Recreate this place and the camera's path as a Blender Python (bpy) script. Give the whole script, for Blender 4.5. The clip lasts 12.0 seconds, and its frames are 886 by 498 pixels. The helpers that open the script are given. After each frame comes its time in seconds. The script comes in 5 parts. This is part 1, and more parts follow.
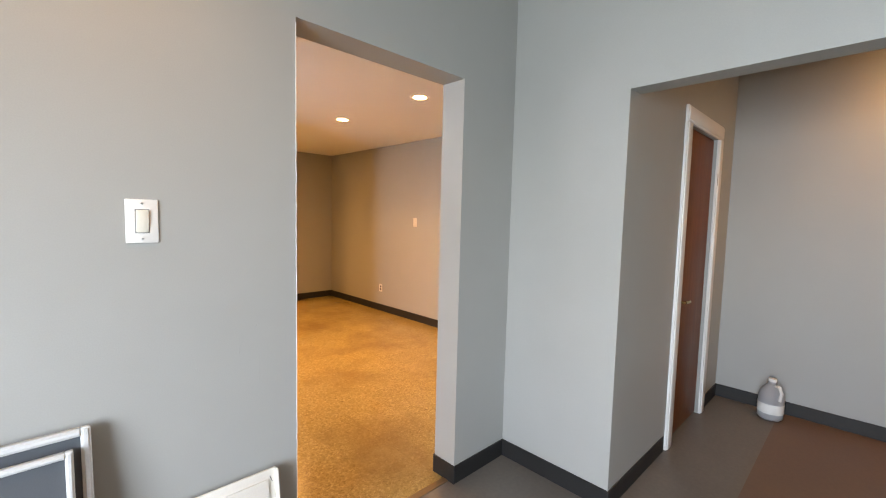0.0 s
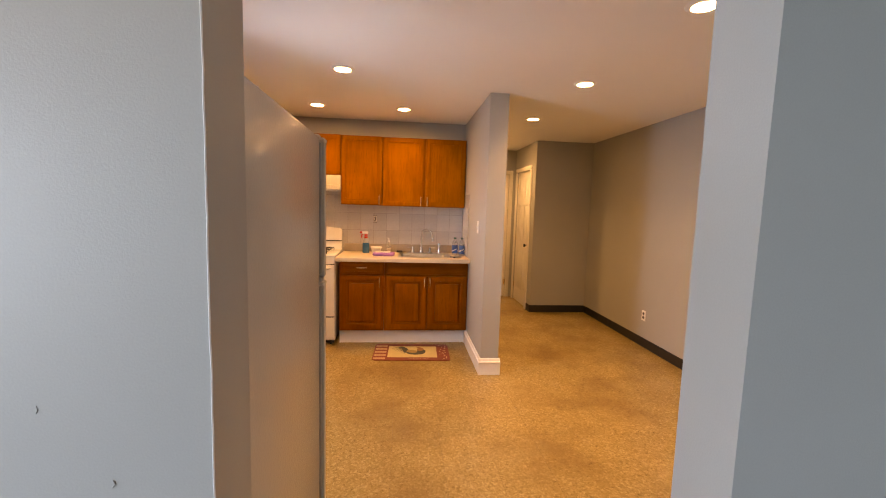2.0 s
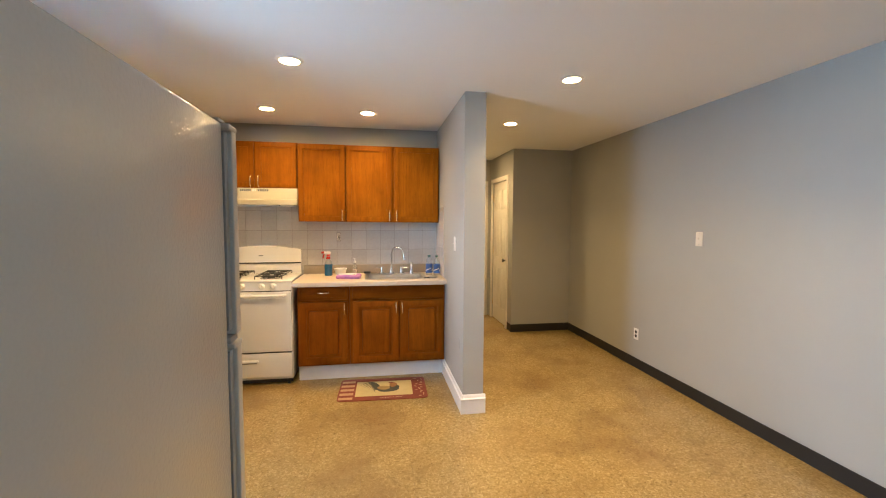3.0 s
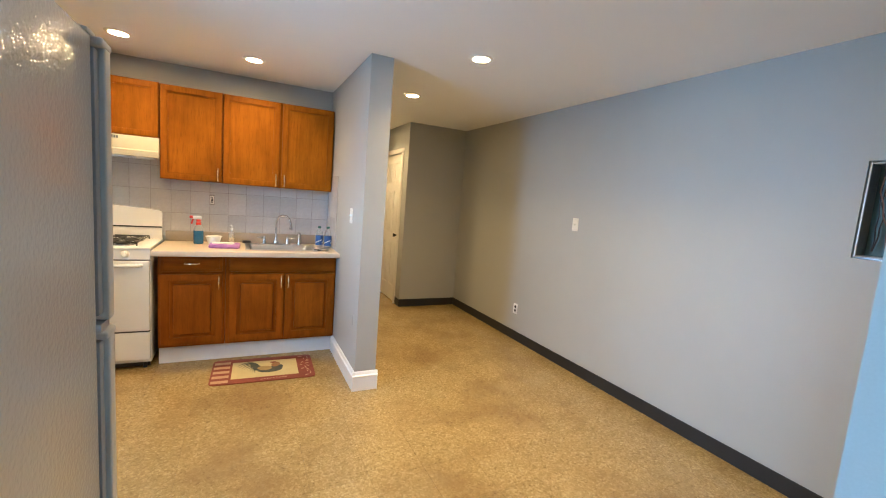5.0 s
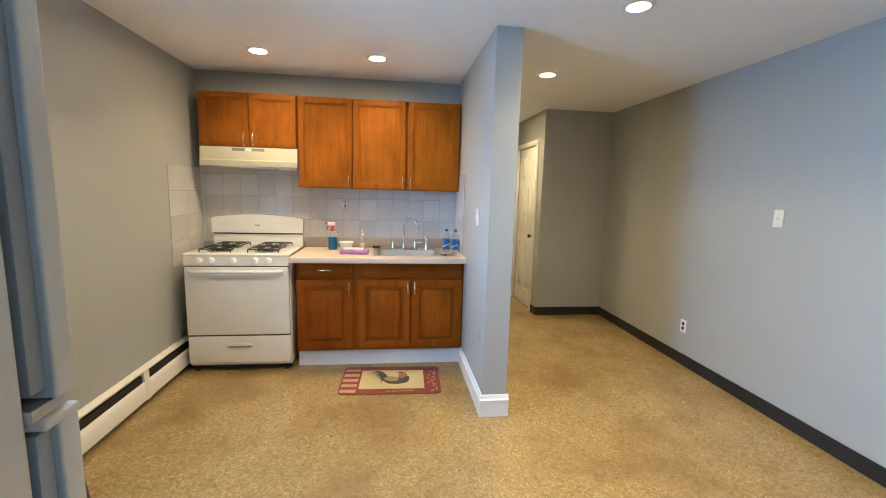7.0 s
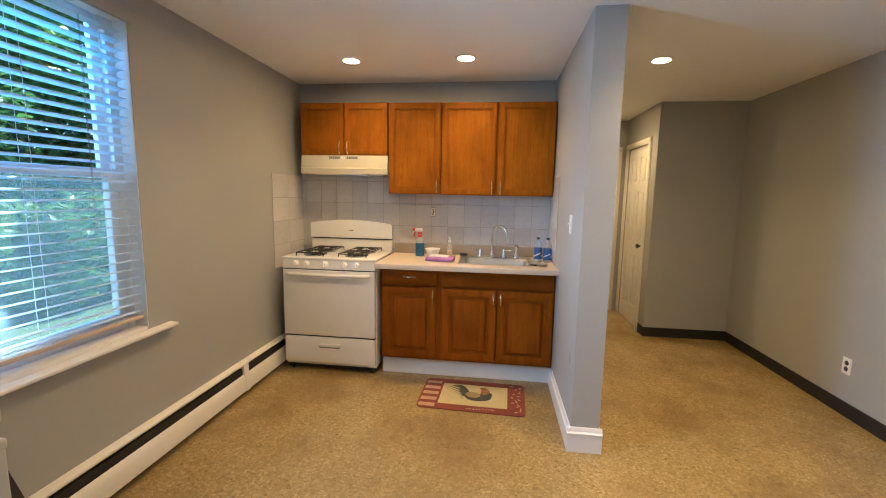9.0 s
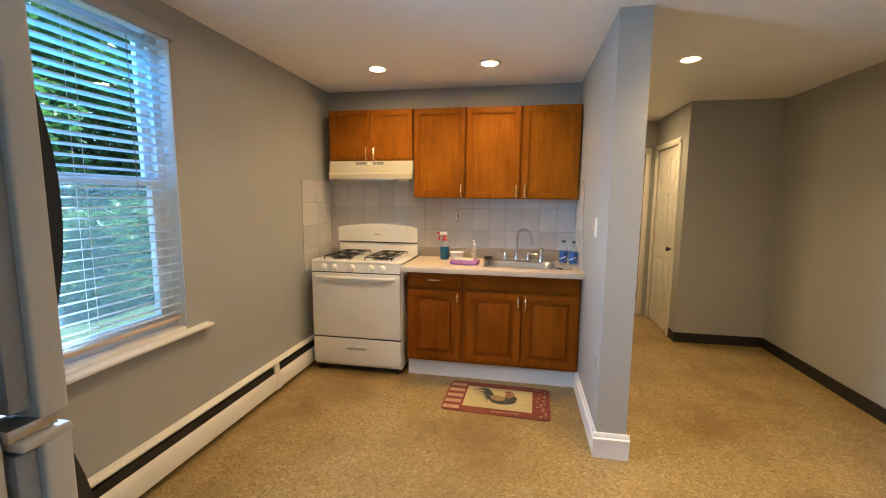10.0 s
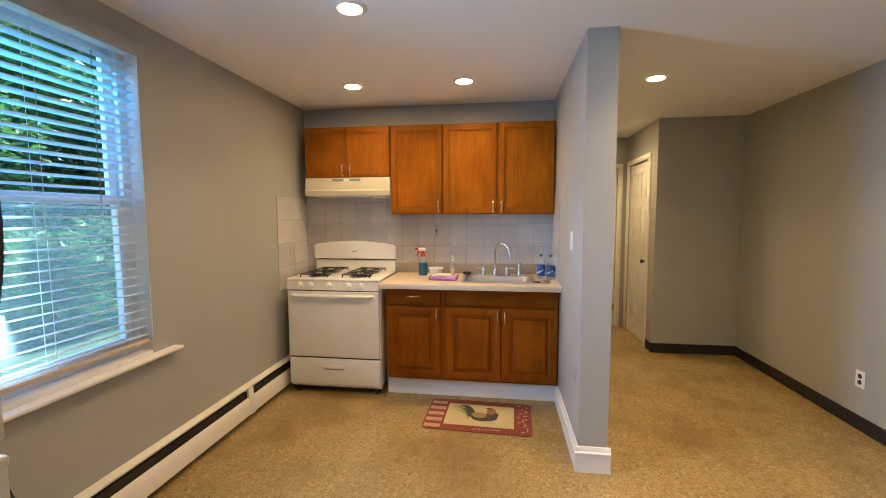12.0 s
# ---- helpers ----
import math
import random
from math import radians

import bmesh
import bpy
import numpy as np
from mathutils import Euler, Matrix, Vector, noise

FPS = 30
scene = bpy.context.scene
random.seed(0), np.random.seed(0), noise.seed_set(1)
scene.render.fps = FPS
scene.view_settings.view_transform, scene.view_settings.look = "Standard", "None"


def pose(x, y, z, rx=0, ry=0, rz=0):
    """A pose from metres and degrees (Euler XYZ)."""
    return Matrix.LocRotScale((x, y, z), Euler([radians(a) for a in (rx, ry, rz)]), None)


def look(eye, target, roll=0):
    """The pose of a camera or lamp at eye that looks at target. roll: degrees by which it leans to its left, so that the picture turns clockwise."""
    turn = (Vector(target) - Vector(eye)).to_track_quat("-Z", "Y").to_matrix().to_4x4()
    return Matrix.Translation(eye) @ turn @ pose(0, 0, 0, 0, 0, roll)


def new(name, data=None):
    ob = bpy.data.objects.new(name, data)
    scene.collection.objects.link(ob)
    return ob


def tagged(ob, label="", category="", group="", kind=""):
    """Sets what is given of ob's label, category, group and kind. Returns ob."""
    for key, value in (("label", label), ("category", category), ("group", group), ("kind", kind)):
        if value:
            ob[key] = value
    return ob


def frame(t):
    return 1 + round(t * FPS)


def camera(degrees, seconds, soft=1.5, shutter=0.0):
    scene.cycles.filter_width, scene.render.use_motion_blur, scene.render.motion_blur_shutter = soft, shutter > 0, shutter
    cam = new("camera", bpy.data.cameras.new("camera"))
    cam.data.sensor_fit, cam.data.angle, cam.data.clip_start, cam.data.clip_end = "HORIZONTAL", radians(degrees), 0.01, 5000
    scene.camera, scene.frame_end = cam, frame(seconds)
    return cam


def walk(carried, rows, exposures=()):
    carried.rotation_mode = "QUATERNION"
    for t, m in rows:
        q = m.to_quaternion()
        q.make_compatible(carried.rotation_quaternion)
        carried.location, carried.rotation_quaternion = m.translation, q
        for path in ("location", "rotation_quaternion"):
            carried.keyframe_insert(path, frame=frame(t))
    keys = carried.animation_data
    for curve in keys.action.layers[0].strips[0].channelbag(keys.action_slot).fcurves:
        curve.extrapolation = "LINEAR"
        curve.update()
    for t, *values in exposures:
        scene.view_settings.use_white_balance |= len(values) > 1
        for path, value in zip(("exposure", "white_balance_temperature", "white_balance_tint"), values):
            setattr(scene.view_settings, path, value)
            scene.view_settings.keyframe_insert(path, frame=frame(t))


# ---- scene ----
cam = camera(94.0, 12.0, 1.1)
PATH = [
    (0, (-0.066, 0.076, 1.443), (1.323, 1.507, 1.289), 1.4),
    (0.4, (0.216, 0.106, 1.455), (1.181, 1.843, 1.231), 2.0),
    (0.5, (0.271, 0.128, 1.453), (1.155, 1.902, 1.189), 2.0),
    (1, (0.5, 0.363, 1.459), (1.122, 2.25, 1.228), 4.5),
    (1.5, (0.749, 0.658, 1.457), (1.079, 2.618, 1.228), 2.2),
    (2, (0.891, 0.913, 1.485), (1.091, 2.893, 1.284), 1.7),
    (2.5, (0.899, 1.189, 1.485), (1.347, 3.131, 1.327), 3.3),
    (3, (0.939, 1.388, 1.494), (1.269, 3.356, 1.36), 0.3),
    (3.5, (0.886, 1.473, 1.479), (1.503, 3.364, 1.272), 1.5),
    (3.7, (0.862, 1.479, 1.48), (1.631, 3.306, 1.213), 1.5),
    (5.3, (0.832, 1.52, 1.49), (1.708, 3.303, 1.258), 4.5),
    (5.5, (0.863, 1.534, 1.482), (1.664, 3.354, 1.27), 4.5),
    (6, (0.939, 1.547, 1.492), (1.472, 3.457, 1.232), 4.9),
    (6.5, (0.958, 1.708, 1.478), (1.387, 3.643, 1.209), 2.5),
    (7, (1.011, 1.914, 1.479), (1.256, 3.88, 1.204), 1.5),
    (7.5, (1.126, 2.071, 1.45), (1.024, 4.055, 1.22), 3.0),
    (7.7, (1.135, 2.107, 1.438), (0.971, 4.081, 1.163), 2.2),
    (9.3, (1.137, 2.102, 1.481), (0.839, 4.064, 1.231), 0.4),
    (9.5, (1.147, 2.096, 1.483), (0.789, 4.048, 1.234), 0.4),
    (10, (1.152, 2.076, 1.478), (0.782, 4.026, 1.236), 0.5),
    (10.5, (1.155, 2.07, 1.481), (0.861, 4.036, 1.258), 0.5),
    (11, (1.167, 2.071, 1.479), (0.93, 4.046, 1.274), 0.3),
    (11.5, (1.162, 2.08, 1.476), (0.938, 4.057, 1.277), 0.0),
    (12, (1.164, 2.088, 1.471), (0.888, 4.062, 1.308), -0.2),
]
# stops, kelvin and tint of the picture: the clip's camera turns cooler as it enters the warm kitchen
EXPOSE = [(0.0, 3.36, 9800, 26), (0.6, 3.22, 9200, 24), (1.0, 3.2, 9500, 28), (1.5, 2.97, 9600, 31), (2.0, 2.97, 9000, 28), (2.6, 3.17, 7500, 16), (3.2, 3.22, 5500, 0),
          (5.5, 3.34, 5200, 0), (6.5, 3.3, 4850, -2), (7.0, 3.32, 4600, -3), (7.5, 2.95, 4600, -1), (9.5, 2.97, 5450, 4), (10.5, 2.97, 5400, 2), (12.0, 2.96, 5400, 3)]
walk(cam, [(t, look(eye, target, roll)) for t, eye, target, roll in PATH], EXPOSE)

# ---- world, sun, lamps ----
world = bpy.data.worlds.new("world")
scene.world = world
world.use_nodes = True
wn = world.node_tree.nodes
sky = wn.new("ShaderNodeTexSky")
sky.sky_type, sky.sun_disc = "NISHITA", False
sky.ozone_density = 7.0
sky.sun_elevation, sky.sun_rotation = radians(47), radians(17.4)
wn["Background"].inputs["Strength"].default_value = 0.15
world.node_tree.links.new(sky.outputs[0], wn["Background"].inputs["Color"])

sun = new("sun", bpy.data.lights.new("sun", "SUN"))
sun.data.energy, sun.data.angle, sun.data.color = 3.0, radians(0.5), (1.0, 0.95, 0.86)
sun.matrix_world = look((2.5, 8.0, 9.0), (0, 0, 0))

CEIL, CEIL_FRONT = 2.455, 2.75
WARM = (1.0, 0.60, 0.25)
DOWNLIGHTS = [(0.04, 5.20), (0.89, 5.20), (2.265, 5.34), (2.262, 4.06), (0.447, 4.055), (2.27, 2.81)]
LAMP_WATTS = 1.2
HALL_LIGHT = (2.27, 6.95)
ALCOVE_LIGHT, FRONT_LIGHT = (3.62, -0.30), (0.0, 0.95)


def lamp(x, y, z, watts):
    ob = new("downlight_lamp", bpy.data.lights.new("downlight_lamp", "AREA"))
    ob.data.shape, ob.data.size, ob.data.energy, ob.data.color, ob.data.spread = "DISK", 0.115, watts, WARM, radians(126)
    ob.location = (x, y, z)
    return ob


for lx, ly in DOWNLIGHTS:
    lamp(lx, ly, CEIL - 0.012, LAMP_WATTS * (0.60 if ly > 5.0 and lx < 2 else 1.2 if lx < 2 else 1.55 if ly < 5.0 else 1.0))
lamp(*ALCOVE_LIGHT, CEIL_FRONT - 0.012, 0.5)
lamp(*FRONT_LIGHT, CEIL_FRONT - 0.012, 0.45)
lamp(*HALL_LIGHT, CEIL - 0.012, LAMP_WATTS)

# daylight in the opening of the front room's window
day = new("window_daylight", bpy.data.lights.new("window_daylight", "AREA"))
day.data.shape, day.data.size, day.data.size_y, day.data.energy, day.data.color = "RECTANGLE", 1.5, 1.3, 16.5, (0.45, 0.70, 1.0)
day.data.spread = radians(140)
day.matrix_world = look((-1.96, -0.2, 1.4), (0, -0.1, 0.5))

# daylight in the opening of the kitchen window, at its end beside the refrigerator
kday = new("kitchen_daylight", bpy.data.lights.new("kitchen_daylight", "AREA"))
kday.data.shape, kday.data.size, kday.data.size_y, kday.data.energy, kday.data.color = "RECTANGLE", 0.40, 1.30, 5.0, (0.55, 0.73, 1.0)
kday.data.spread = radians(126)
kday.matrix_world = look((-0.667, 3.28, 1.53), (1.0, 3.36, 0.98))

# sky light falling into the head of the kitchen window, outside the glass
hday = new("window_head_daylight", bpy.data.lights.new("window_head_daylight", "AREA"))
hday.data.shape, hday.data.size, hday.data.size_y, hday.data.energy, hday.data.color = "RECTANGLE", 0.13, 0.92, 1.7, (0.08, 0.48, 1.0)
hday.matrix_world = pose(-0.92, 3.54, 2.37, 0, -22, 0)

# ---- materials ----


def nodes_of(name):
    m = bpy.data.materials.new(name)
    m.use_nodes = True
    nt = m.node_tree
    return m, nt, nt.nodes["Principled BSDF"]


def noise_tex(nt, vec, scale, detail=4.0, rough=0.55):
    n = nt.nodes.new("ShaderNodeTexNoise")
    n.inputs["Scale"].default_value, n.inputs["Detail"].default_value, n.inputs["Roughness"].default_value = scale, detail, rough
    nt.links.new(vec, n.inputs["Vector"])
    return n.outputs["Fac"]


def ramp(nt, fac, stops):
    r = nt.nodes.new("ShaderNodeValToRGB")
    el = r.color_ramp.elements
    while len(el) < len(stops):
        el.new(0.5)
    for e, (p, c) in zip(el, stops):
        e.position, e.color = p, (*c, 1) if len(c) == 3 else c
    nt.links.new(fac, r.inputs["Fac"])
    return r.outputs["Color"]


def blend(nt, fac, a, b, how="MIX"):
    n = nt.nodes.new("ShaderNodeMix")
    n.data_type, n.blend_type = "RGBA", how
    for sock, v in ((n.inputs[0], fac), (n.inputs[6], a), (n.inputs[7], b)):
        if isinstance(v, (float, int)):
            sock.default_value = v
        elif isinstance(v, tuple):
            sock.default_value = (*v, 1)
        else:
            nt.links.new(v, sock)
    return n.outputs[2]


def maths(nt, op, a, b=0.0):
    n = nt.nodes.new("ShaderNodeMath")
    n.operation = op
    for sock, v in zip(n.inputs, (a, b)):
        if isinstance(v, (float, int)):
            sock.default_value = v
        else:
            nt.links.new(v, sock)
    return n.outputs[0]


def coords(nt, stretch=(1, 1, 1), world_space=False):
    if world_space:
        src = nt.nodes.new("ShaderNodeNewGeometry").outputs["Position"]
    else:
        src = nt.nodes.new("ShaderNodeTexCoord").outputs["Object"]
    mp = nt.nodes.new("ShaderNodeMapping")
    mp.inputs["Scale"].default_value = stretch
    nt.links.new(src, mp.inputs["Vector"])
    return mp.outputs["Vector"]


def bump(nt, bsdf, height, strength, distance=0.002):
    b = nt.nodes.new("ShaderNodeBump")
    b.inputs["Strength"].default_value, b.inputs["Distance"].default_value = strength, distance
    nt.links.new(height, b.inputs["Height"])
    nt.links.new(b.outputs["Normal"], bsdf.inputs["Normal"])


def mat(name, a, b=None, scale=3.0, fine=90.0, rough=0.5, rough2=None, metal=0.0, relief=0.1, stretch=(1, 1, 1), world_space=False, coat=0.0, spread=0.0, distance=0.002, spec=0.5):
    """A surface whose colour drifts from a to b in broad stains and fine grain, with fine relief."""
    m, nt, p = nodes_of(name)
    b = b or tuple(0.9 * c for c in a)
    v = coords(nt, stretch, world_space)
    broad, grain = noise_tex(nt, v, scale), noise_tex(nt, v, fine, 3.0)
    fac = maths(nt, "ADD", maths(nt, "MULTIPLY", broad, 0.65), maths(nt, "MULTIPLY", grain, 0.35))
    col = ramp(nt, fac, [(0.32, a), (0.68, b)])
    if spread:
        rnd = nt.nodes.new("ShaderNodeObjectInfo").outputs["Random"]
        k = maths(nt, "ADD", maths(nt, "MULTIPLY", rnd, 2 * spread), 1 - spread)
        hsv = nt.nodes.new("ShaderNodeHueSaturation")
        nt.links.new(k, hsv.inputs["Value"])
        nt.links.new(col, hsv.inputs["Color"])
        col = hsv.outputs["Color"]
    nt.links.new(col, p.inputs["Base Color"])
    p.inputs["Metallic"].default_value = metal
    p.inputs["Specular IOR Level"].default_value = spec
    p.inputs["Coat Weight"].default_value = coat
    p.inputs["Coat Roughness"].default_value = 0.15
    r2 = rough if rough2 is None else rough2
    rr = maths(nt, "ADD", maths(nt, "MULTIPLY", broad, r2 - rough), rough)
    nt.links.new(rr, p.inputs["Roughness"])
    if relief:
        bump(nt, p, grain, relief, distance)
    return m


def wood(name, stretch, dark, light):
    """Stained oak: broad drift, cathedral figure, long grain and dark open pores."""
    m, nt, p = nodes_of(name)
    shift = nt.nodes.new("ShaderNodeVectorMath")
    shift.operation = "MULTIPLY_ADD"
    rnd = nt.nodes.new("ShaderNodeObjectInfo").outputs["Random"]
    nt.links.new(rnd, shift.inputs[0])
    shift.inputs[1].default_value = (3.1, 5.3, 7.7)
    nt.links.new(coords(nt), shift.inputs[2])
    mp = nt.nodes.new("ShaderNodeMapping")
    mp.inputs["Scale"].default_value = stretch
    nt.links.new(shift.outputs[0], mp.inputs["Vector"])
    v = mp.outputs["Vector"]
    g = noise_tex(nt, v, 26.0, 6.0, 0.62)
    broad = noise_tex(nt, shift.outputs[0], 3.2, 3.0)
    figure = maths(nt, "ABSOLUTE", maths(nt, "SINE", maths(nt, "MULTIPLY", noise_tex(nt, v, 5.0, 2.0, 0.4), 34.0)))
    fine = noise_tex(nt, v, 130.0, 2.0)
    fac = maths(nt, "ADD", maths(nt, "MULTIPLY", g, 0.36), maths(nt, "ADD", maths(nt, "MULTIPLY", broad, 0.50), maths(nt, "MULTIPLY", fine, 0.08)))
    fac = maths(nt, "ADD", fac, maths(nt, "MULTIPLY", figure, 0.07))
    col = ramp(nt, fac, [(0.34, dark), (0.52, tuple(0.5 * (i + j) for i, j in zip(dark, light))), (0.68, light)])
    pores = noise_tex(nt, v, 210.0, 2.0, 0.4)
    col = blend(nt, ramp(nt, pores, [(0.33, (0.30, 0.30, 0.30)), (0.43, (0, 0, 0))]), col, tuple(0.55 * c for c in dark))
    hsv = nt.nodes.new("ShaderNodeHueSaturation")
    nt.links.new(maths(nt, "ADD", maths(nt, "MULTIPLY", rnd, 0.16), 0.92), hsv.inputs["Value"])
    nt.links.new(col, hsv.inputs["Color"])
    nt.links.new(hsv.outputs["Color"], p.inputs["Base Color"])
    nt.links.new(maths(nt, "ADD", maths(nt, "MULTIPLY", broad, 0.2), 0.30), p.inputs["Roughness"])
    p.inputs["Specular IOR Level"].default_value = 0.06
    bump(nt, p, g, 0.12, 0.001)
    return m


def vinyl(name):
    """Waxed tan vinyl: fine chips, pale flecks, broad worn and dirty patches, uneven gloss."""
    m, nt, p = nodes_of(name)
    v = coords(nt, (1, 1, 1), True)
    warp = nt.nodes.new("ShaderNodeTexNoise")
    warp.inputs["Scale"].default_value = 26.0
    nt.links.new(v, warp.inputs["Vector"])
    add = nt.nodes.new("ShaderNodeVectorMath")
    add.operation = "MULTIPLY_ADD"
    add.inputs[1].default_value = (0.04, 0.04, 0.04)
    nt.links.new(warp.outputs["Color"], add.inputs[0])
    nt.links.new(v, add.inputs[2])
    vor = nt.nodes.new("ShaderNodeTexVoronoi")
    vor.inputs["Scale"].default_value = 95.0
    nt.links.new(add.outputs[0], vor.inputs["Vector"])
    sep = nt.nodes.new("ShaderNodeSeparateColor")
    nt.links.new(vor.outputs["Color"], sep.inputs[0])
    mottle = noise_tex(nt, add.outputs[0], 60.0, 6.0, 0.78)
    fac = maths(nt, "ADD", maths(nt, "MULTIPLY", sep.outputs[0], 0.20), maths(nt, "MULTIPLY", mottle, 0.80))
    col = ramp(nt, fac, [(0.29, (0.150, 0.098, 0.034)), (0.41, (0.258, 0.180, 0.066)), (0.55, (0.318, 0.228, 0.088)), (0.68, (0.430, 0.325, 0.145))])
    fleck = noise_tex(nt, add.outputs[0], 34.0, 3.0, 0.6)
    col = blend(nt, ramp(nt, fleck, [(0.60, (0, 0, 0)), (0.70, (0.45, 0.45, 0.45))]), col, (0.42, 0.325, 0.155))
    wear = noise_tex(nt, v, 1.7, 4.0, 0.55)
    col = blend(nt, ramp(nt, wear, [(0.34, (0.62, 0.62, 0.62)), (0.54, (0, 0, 0))]), col, (0.190, 0.118, 0.043))
    pale = noise_tex(nt, v, 2.3, 5.0, 0.6)
    col = blend(nt, ramp(nt, pale, [(0.55, (0, 0, 0)), (0.72, (0.35, 0.35, 0.35))]), col, (0.345, 0.262, 0.125))
    scuff = noise_tex(nt, v, 7.0, 5.0, 0.7)
    col = blend(nt, ramp(nt, scuff, [(0.30, (0.22, 0.22, 0.22)), (0.42, (0, 0, 0))]), col, (0.15, 0.10, 0.05))
    rnd = nt.nodes.new("ShaderNodeObjectInfo").outputs["Random"]
    hsv = nt.nodes.new("ShaderNodeHueSaturation")
    nt.links.new(maths(nt, "ADD", maths(nt, "MULTIPLY", rnd, 0.09), 0.955), hsv.inputs["Value"])
    nt.links.new(col, hsv.inputs["Color"])
    nt.links.new(hsv.outputs["Color"], p.inputs["Base Color"])
    nt.links.new(maths(nt, "ADD", maths(nt, "MULTIPLY", scuff, 0.26), 0.06), p.inputs["Roughness"])
    wavy = noise_tex(nt, v, 16.0, 3.0, 0.5)
    bump(nt, p, maths(nt, "ADD", maths(nt, "MULTIPLY", mottle, 0.35), wavy), 0.10, 0.003)
    return m


def glass_mat(name, tint=(1, 1, 1)):
    m, nt, p = nodes_of(name)
    nt.nodes.remove(p)
    tr, gl, fr, mx = (nt.nodes.new(k) for k in ("ShaderNodeBsdfTransparent", "ShaderNodeBsdfGlossy", "ShaderNodeFresnel", "ShaderNodeMixShader"))
    tr.inputs["Color"].default_value = (*tint, 1)
    gl.inputs["Roughness"].default_value = 0.01
    fr.inputs["IOR"].default_value = 1.5
    nt.links.new(fr.outputs[0], mx.inputs[0])
    nt.links.new(tr.outputs[0], mx.inputs[1])
    nt.links.new(gl.outputs[0], mx.inputs[2])
    nt.links.new(mx.outputs[0], nt.nodes["Material Output"].inputs["Surface"])
    return m


def thin_mat(name, colour, through_share, kind="ShaderNodeBsdfTranslucent"):
    """Diffuse sheet that lets a share of the light pass."""
    m, nt, p = nodes_of(name)
    p.inputs["Base Color"].default_value = (*colour, 1)
    p.inputs["Roughness"].default_value = 0.45
    t, mx = nt.nodes.new(kind), nt.nodes.new("ShaderNodeMixShader")
    t.inputs["Color"].default_value = (*colour, 1) if kind.endswith("Translucent") else (1, 1, 1, 1)
    mx.inputs[0].default_value = through_share
    nt.links.new(p.outputs[0], mx.inputs[1])
    nt.links.new(t.outputs[0], mx.inputs[2])
    nt.links.new(mx.outputs[0], nt.nodes["Material Output"].inputs["Surface"])
    return m


def mesh_screen(name, colour):
    """Fine screen: open between its threads, which let a little light through."""
    m, nt, p = nodes_of(name)
    t, s, mx = nt.nodes.new("ShaderNodeBsdfTransparent"), nt.nodes.new("ShaderNodeBsdfTranslucent"), nt.nodes.new("ShaderNodeMixShader")
    s.inputs["Color"].default_value = (*colour, 1)
    mx.inputs[0].default_value = 0.24
    nt.links.new(t.outputs[0], mx.inputs[1])
    nt.links.new(s.outputs[0], mx.inputs[2])
    nt.links.new(mx.outputs[0], nt.nodes["Material Output"].inputs["Surface"])
    return m


def glow_mat(name, colour, strength):
    m, nt, p = nodes_of(name)
    p.inputs["Base Color"].default_value = (0.8, 0.8, 0.8, 1)
    p.inputs["Emission Color"].default_value = (*colour, 1)
    p.inputs["Emission Strength"].default_value = strength
    return m


WALL = mat("grey_wall_paint", (0.347, 0.351, 0.331), (0.387, 0.392, 0.371), 1.3, 260, 0.42, 0.58, relief=0.18, world_space=True)
CEILING = mat("ceiling_paint", (0.84, 0.84, 0.82), (0.88, 0.88, 0.86), 0.9, 200, 0.75, 0.85, relief=0.15, world_space=True)
TRIMW = mat("white_trim_paint", (0.72, 0.71, 0.69), (0.80, 0.79, 0.77), 5, 150, 0.3, 0.45, relief=0.06)
DOORW = mat("white_door_paint", (0.70, 0.68, 0.62), (0.78, 0.76, 0.70), 3, 150, 0.32, 0.45, relief=0.06)
HEATW = mat("heater_enamel", (0.68, 0.65, 0.57), (0.76, 0.73, 0.66), 4, 160, 0.35, 0.5, relief=0.05)
ALUWHITE = mat("worn_white_aluminium", (0.50, 0.52, 0.52), (0.60, 0.62, 0.62), 9, 150, 0.4, 0.6, relief=0.1)
RUBBER = mat("black_rubber_base", (0.010, 0.010, 0.010), (0.018, 0.017, 0.017), 6, 120, 0.45, 0.65, relief=0.08)
VINYL = vinyl("mottled_tan_vinyl")
SUBFLOOR = mat("floor_seam", (0.13, 0.085, 0.045), (0.19, 0.12, 0.06), 6, 80, 0.7, world_space=True)
GREYFLOOR = mat("grey_brown_vinyl", (0.105, 0.092, 0.080), (0.155, 0.138, 0.120), 3, 45, 0.35, 0.55, relief=0.08, world_space=True)
BROWNFLOOR = mat("brown_floor_sheet", (0.115, 0.062, 0.036), (0.15, 0.085, 0.05), 3, 60, 0.4, 0.55, relief=0.06, world_space=True)
OAK_V = wood("stained_oak_upright", (1, 1, 0.07), (0.182, 0.057, 0.0022), (0.335, 0.116, 0.0040))
OAK_LOW_V = wood("red_brown_oak_upright", (1, 1, 0.07), (0.175, 0.046, 0.0022), (0.310, 0.088, 0.0038))
OAK_LOW_H = wood("red_brown_oak_level", (0.07, 1, 1), (0.170, 0.044, 0.0022), (0.290, 0.082, 0.0038))
BROWNDOOR = wood("dark_brown_door", (1, 1, 0.06), (0.13, 0.042, 0.016), (0.22, 0.080, 0.030))
DARK = mat("shadow_gap_black", (0.012, 0.011, 0.010), (0.02, 0.018, 0.016), 8, 90, 0.6)
ENAMEL = mat("white_stove_enamel", (0.74, 0.73, 0.70), (0.80, 0.79, 0.77), 4, 160, 0.18, 0.3, relief=0.02, coat=0.3)
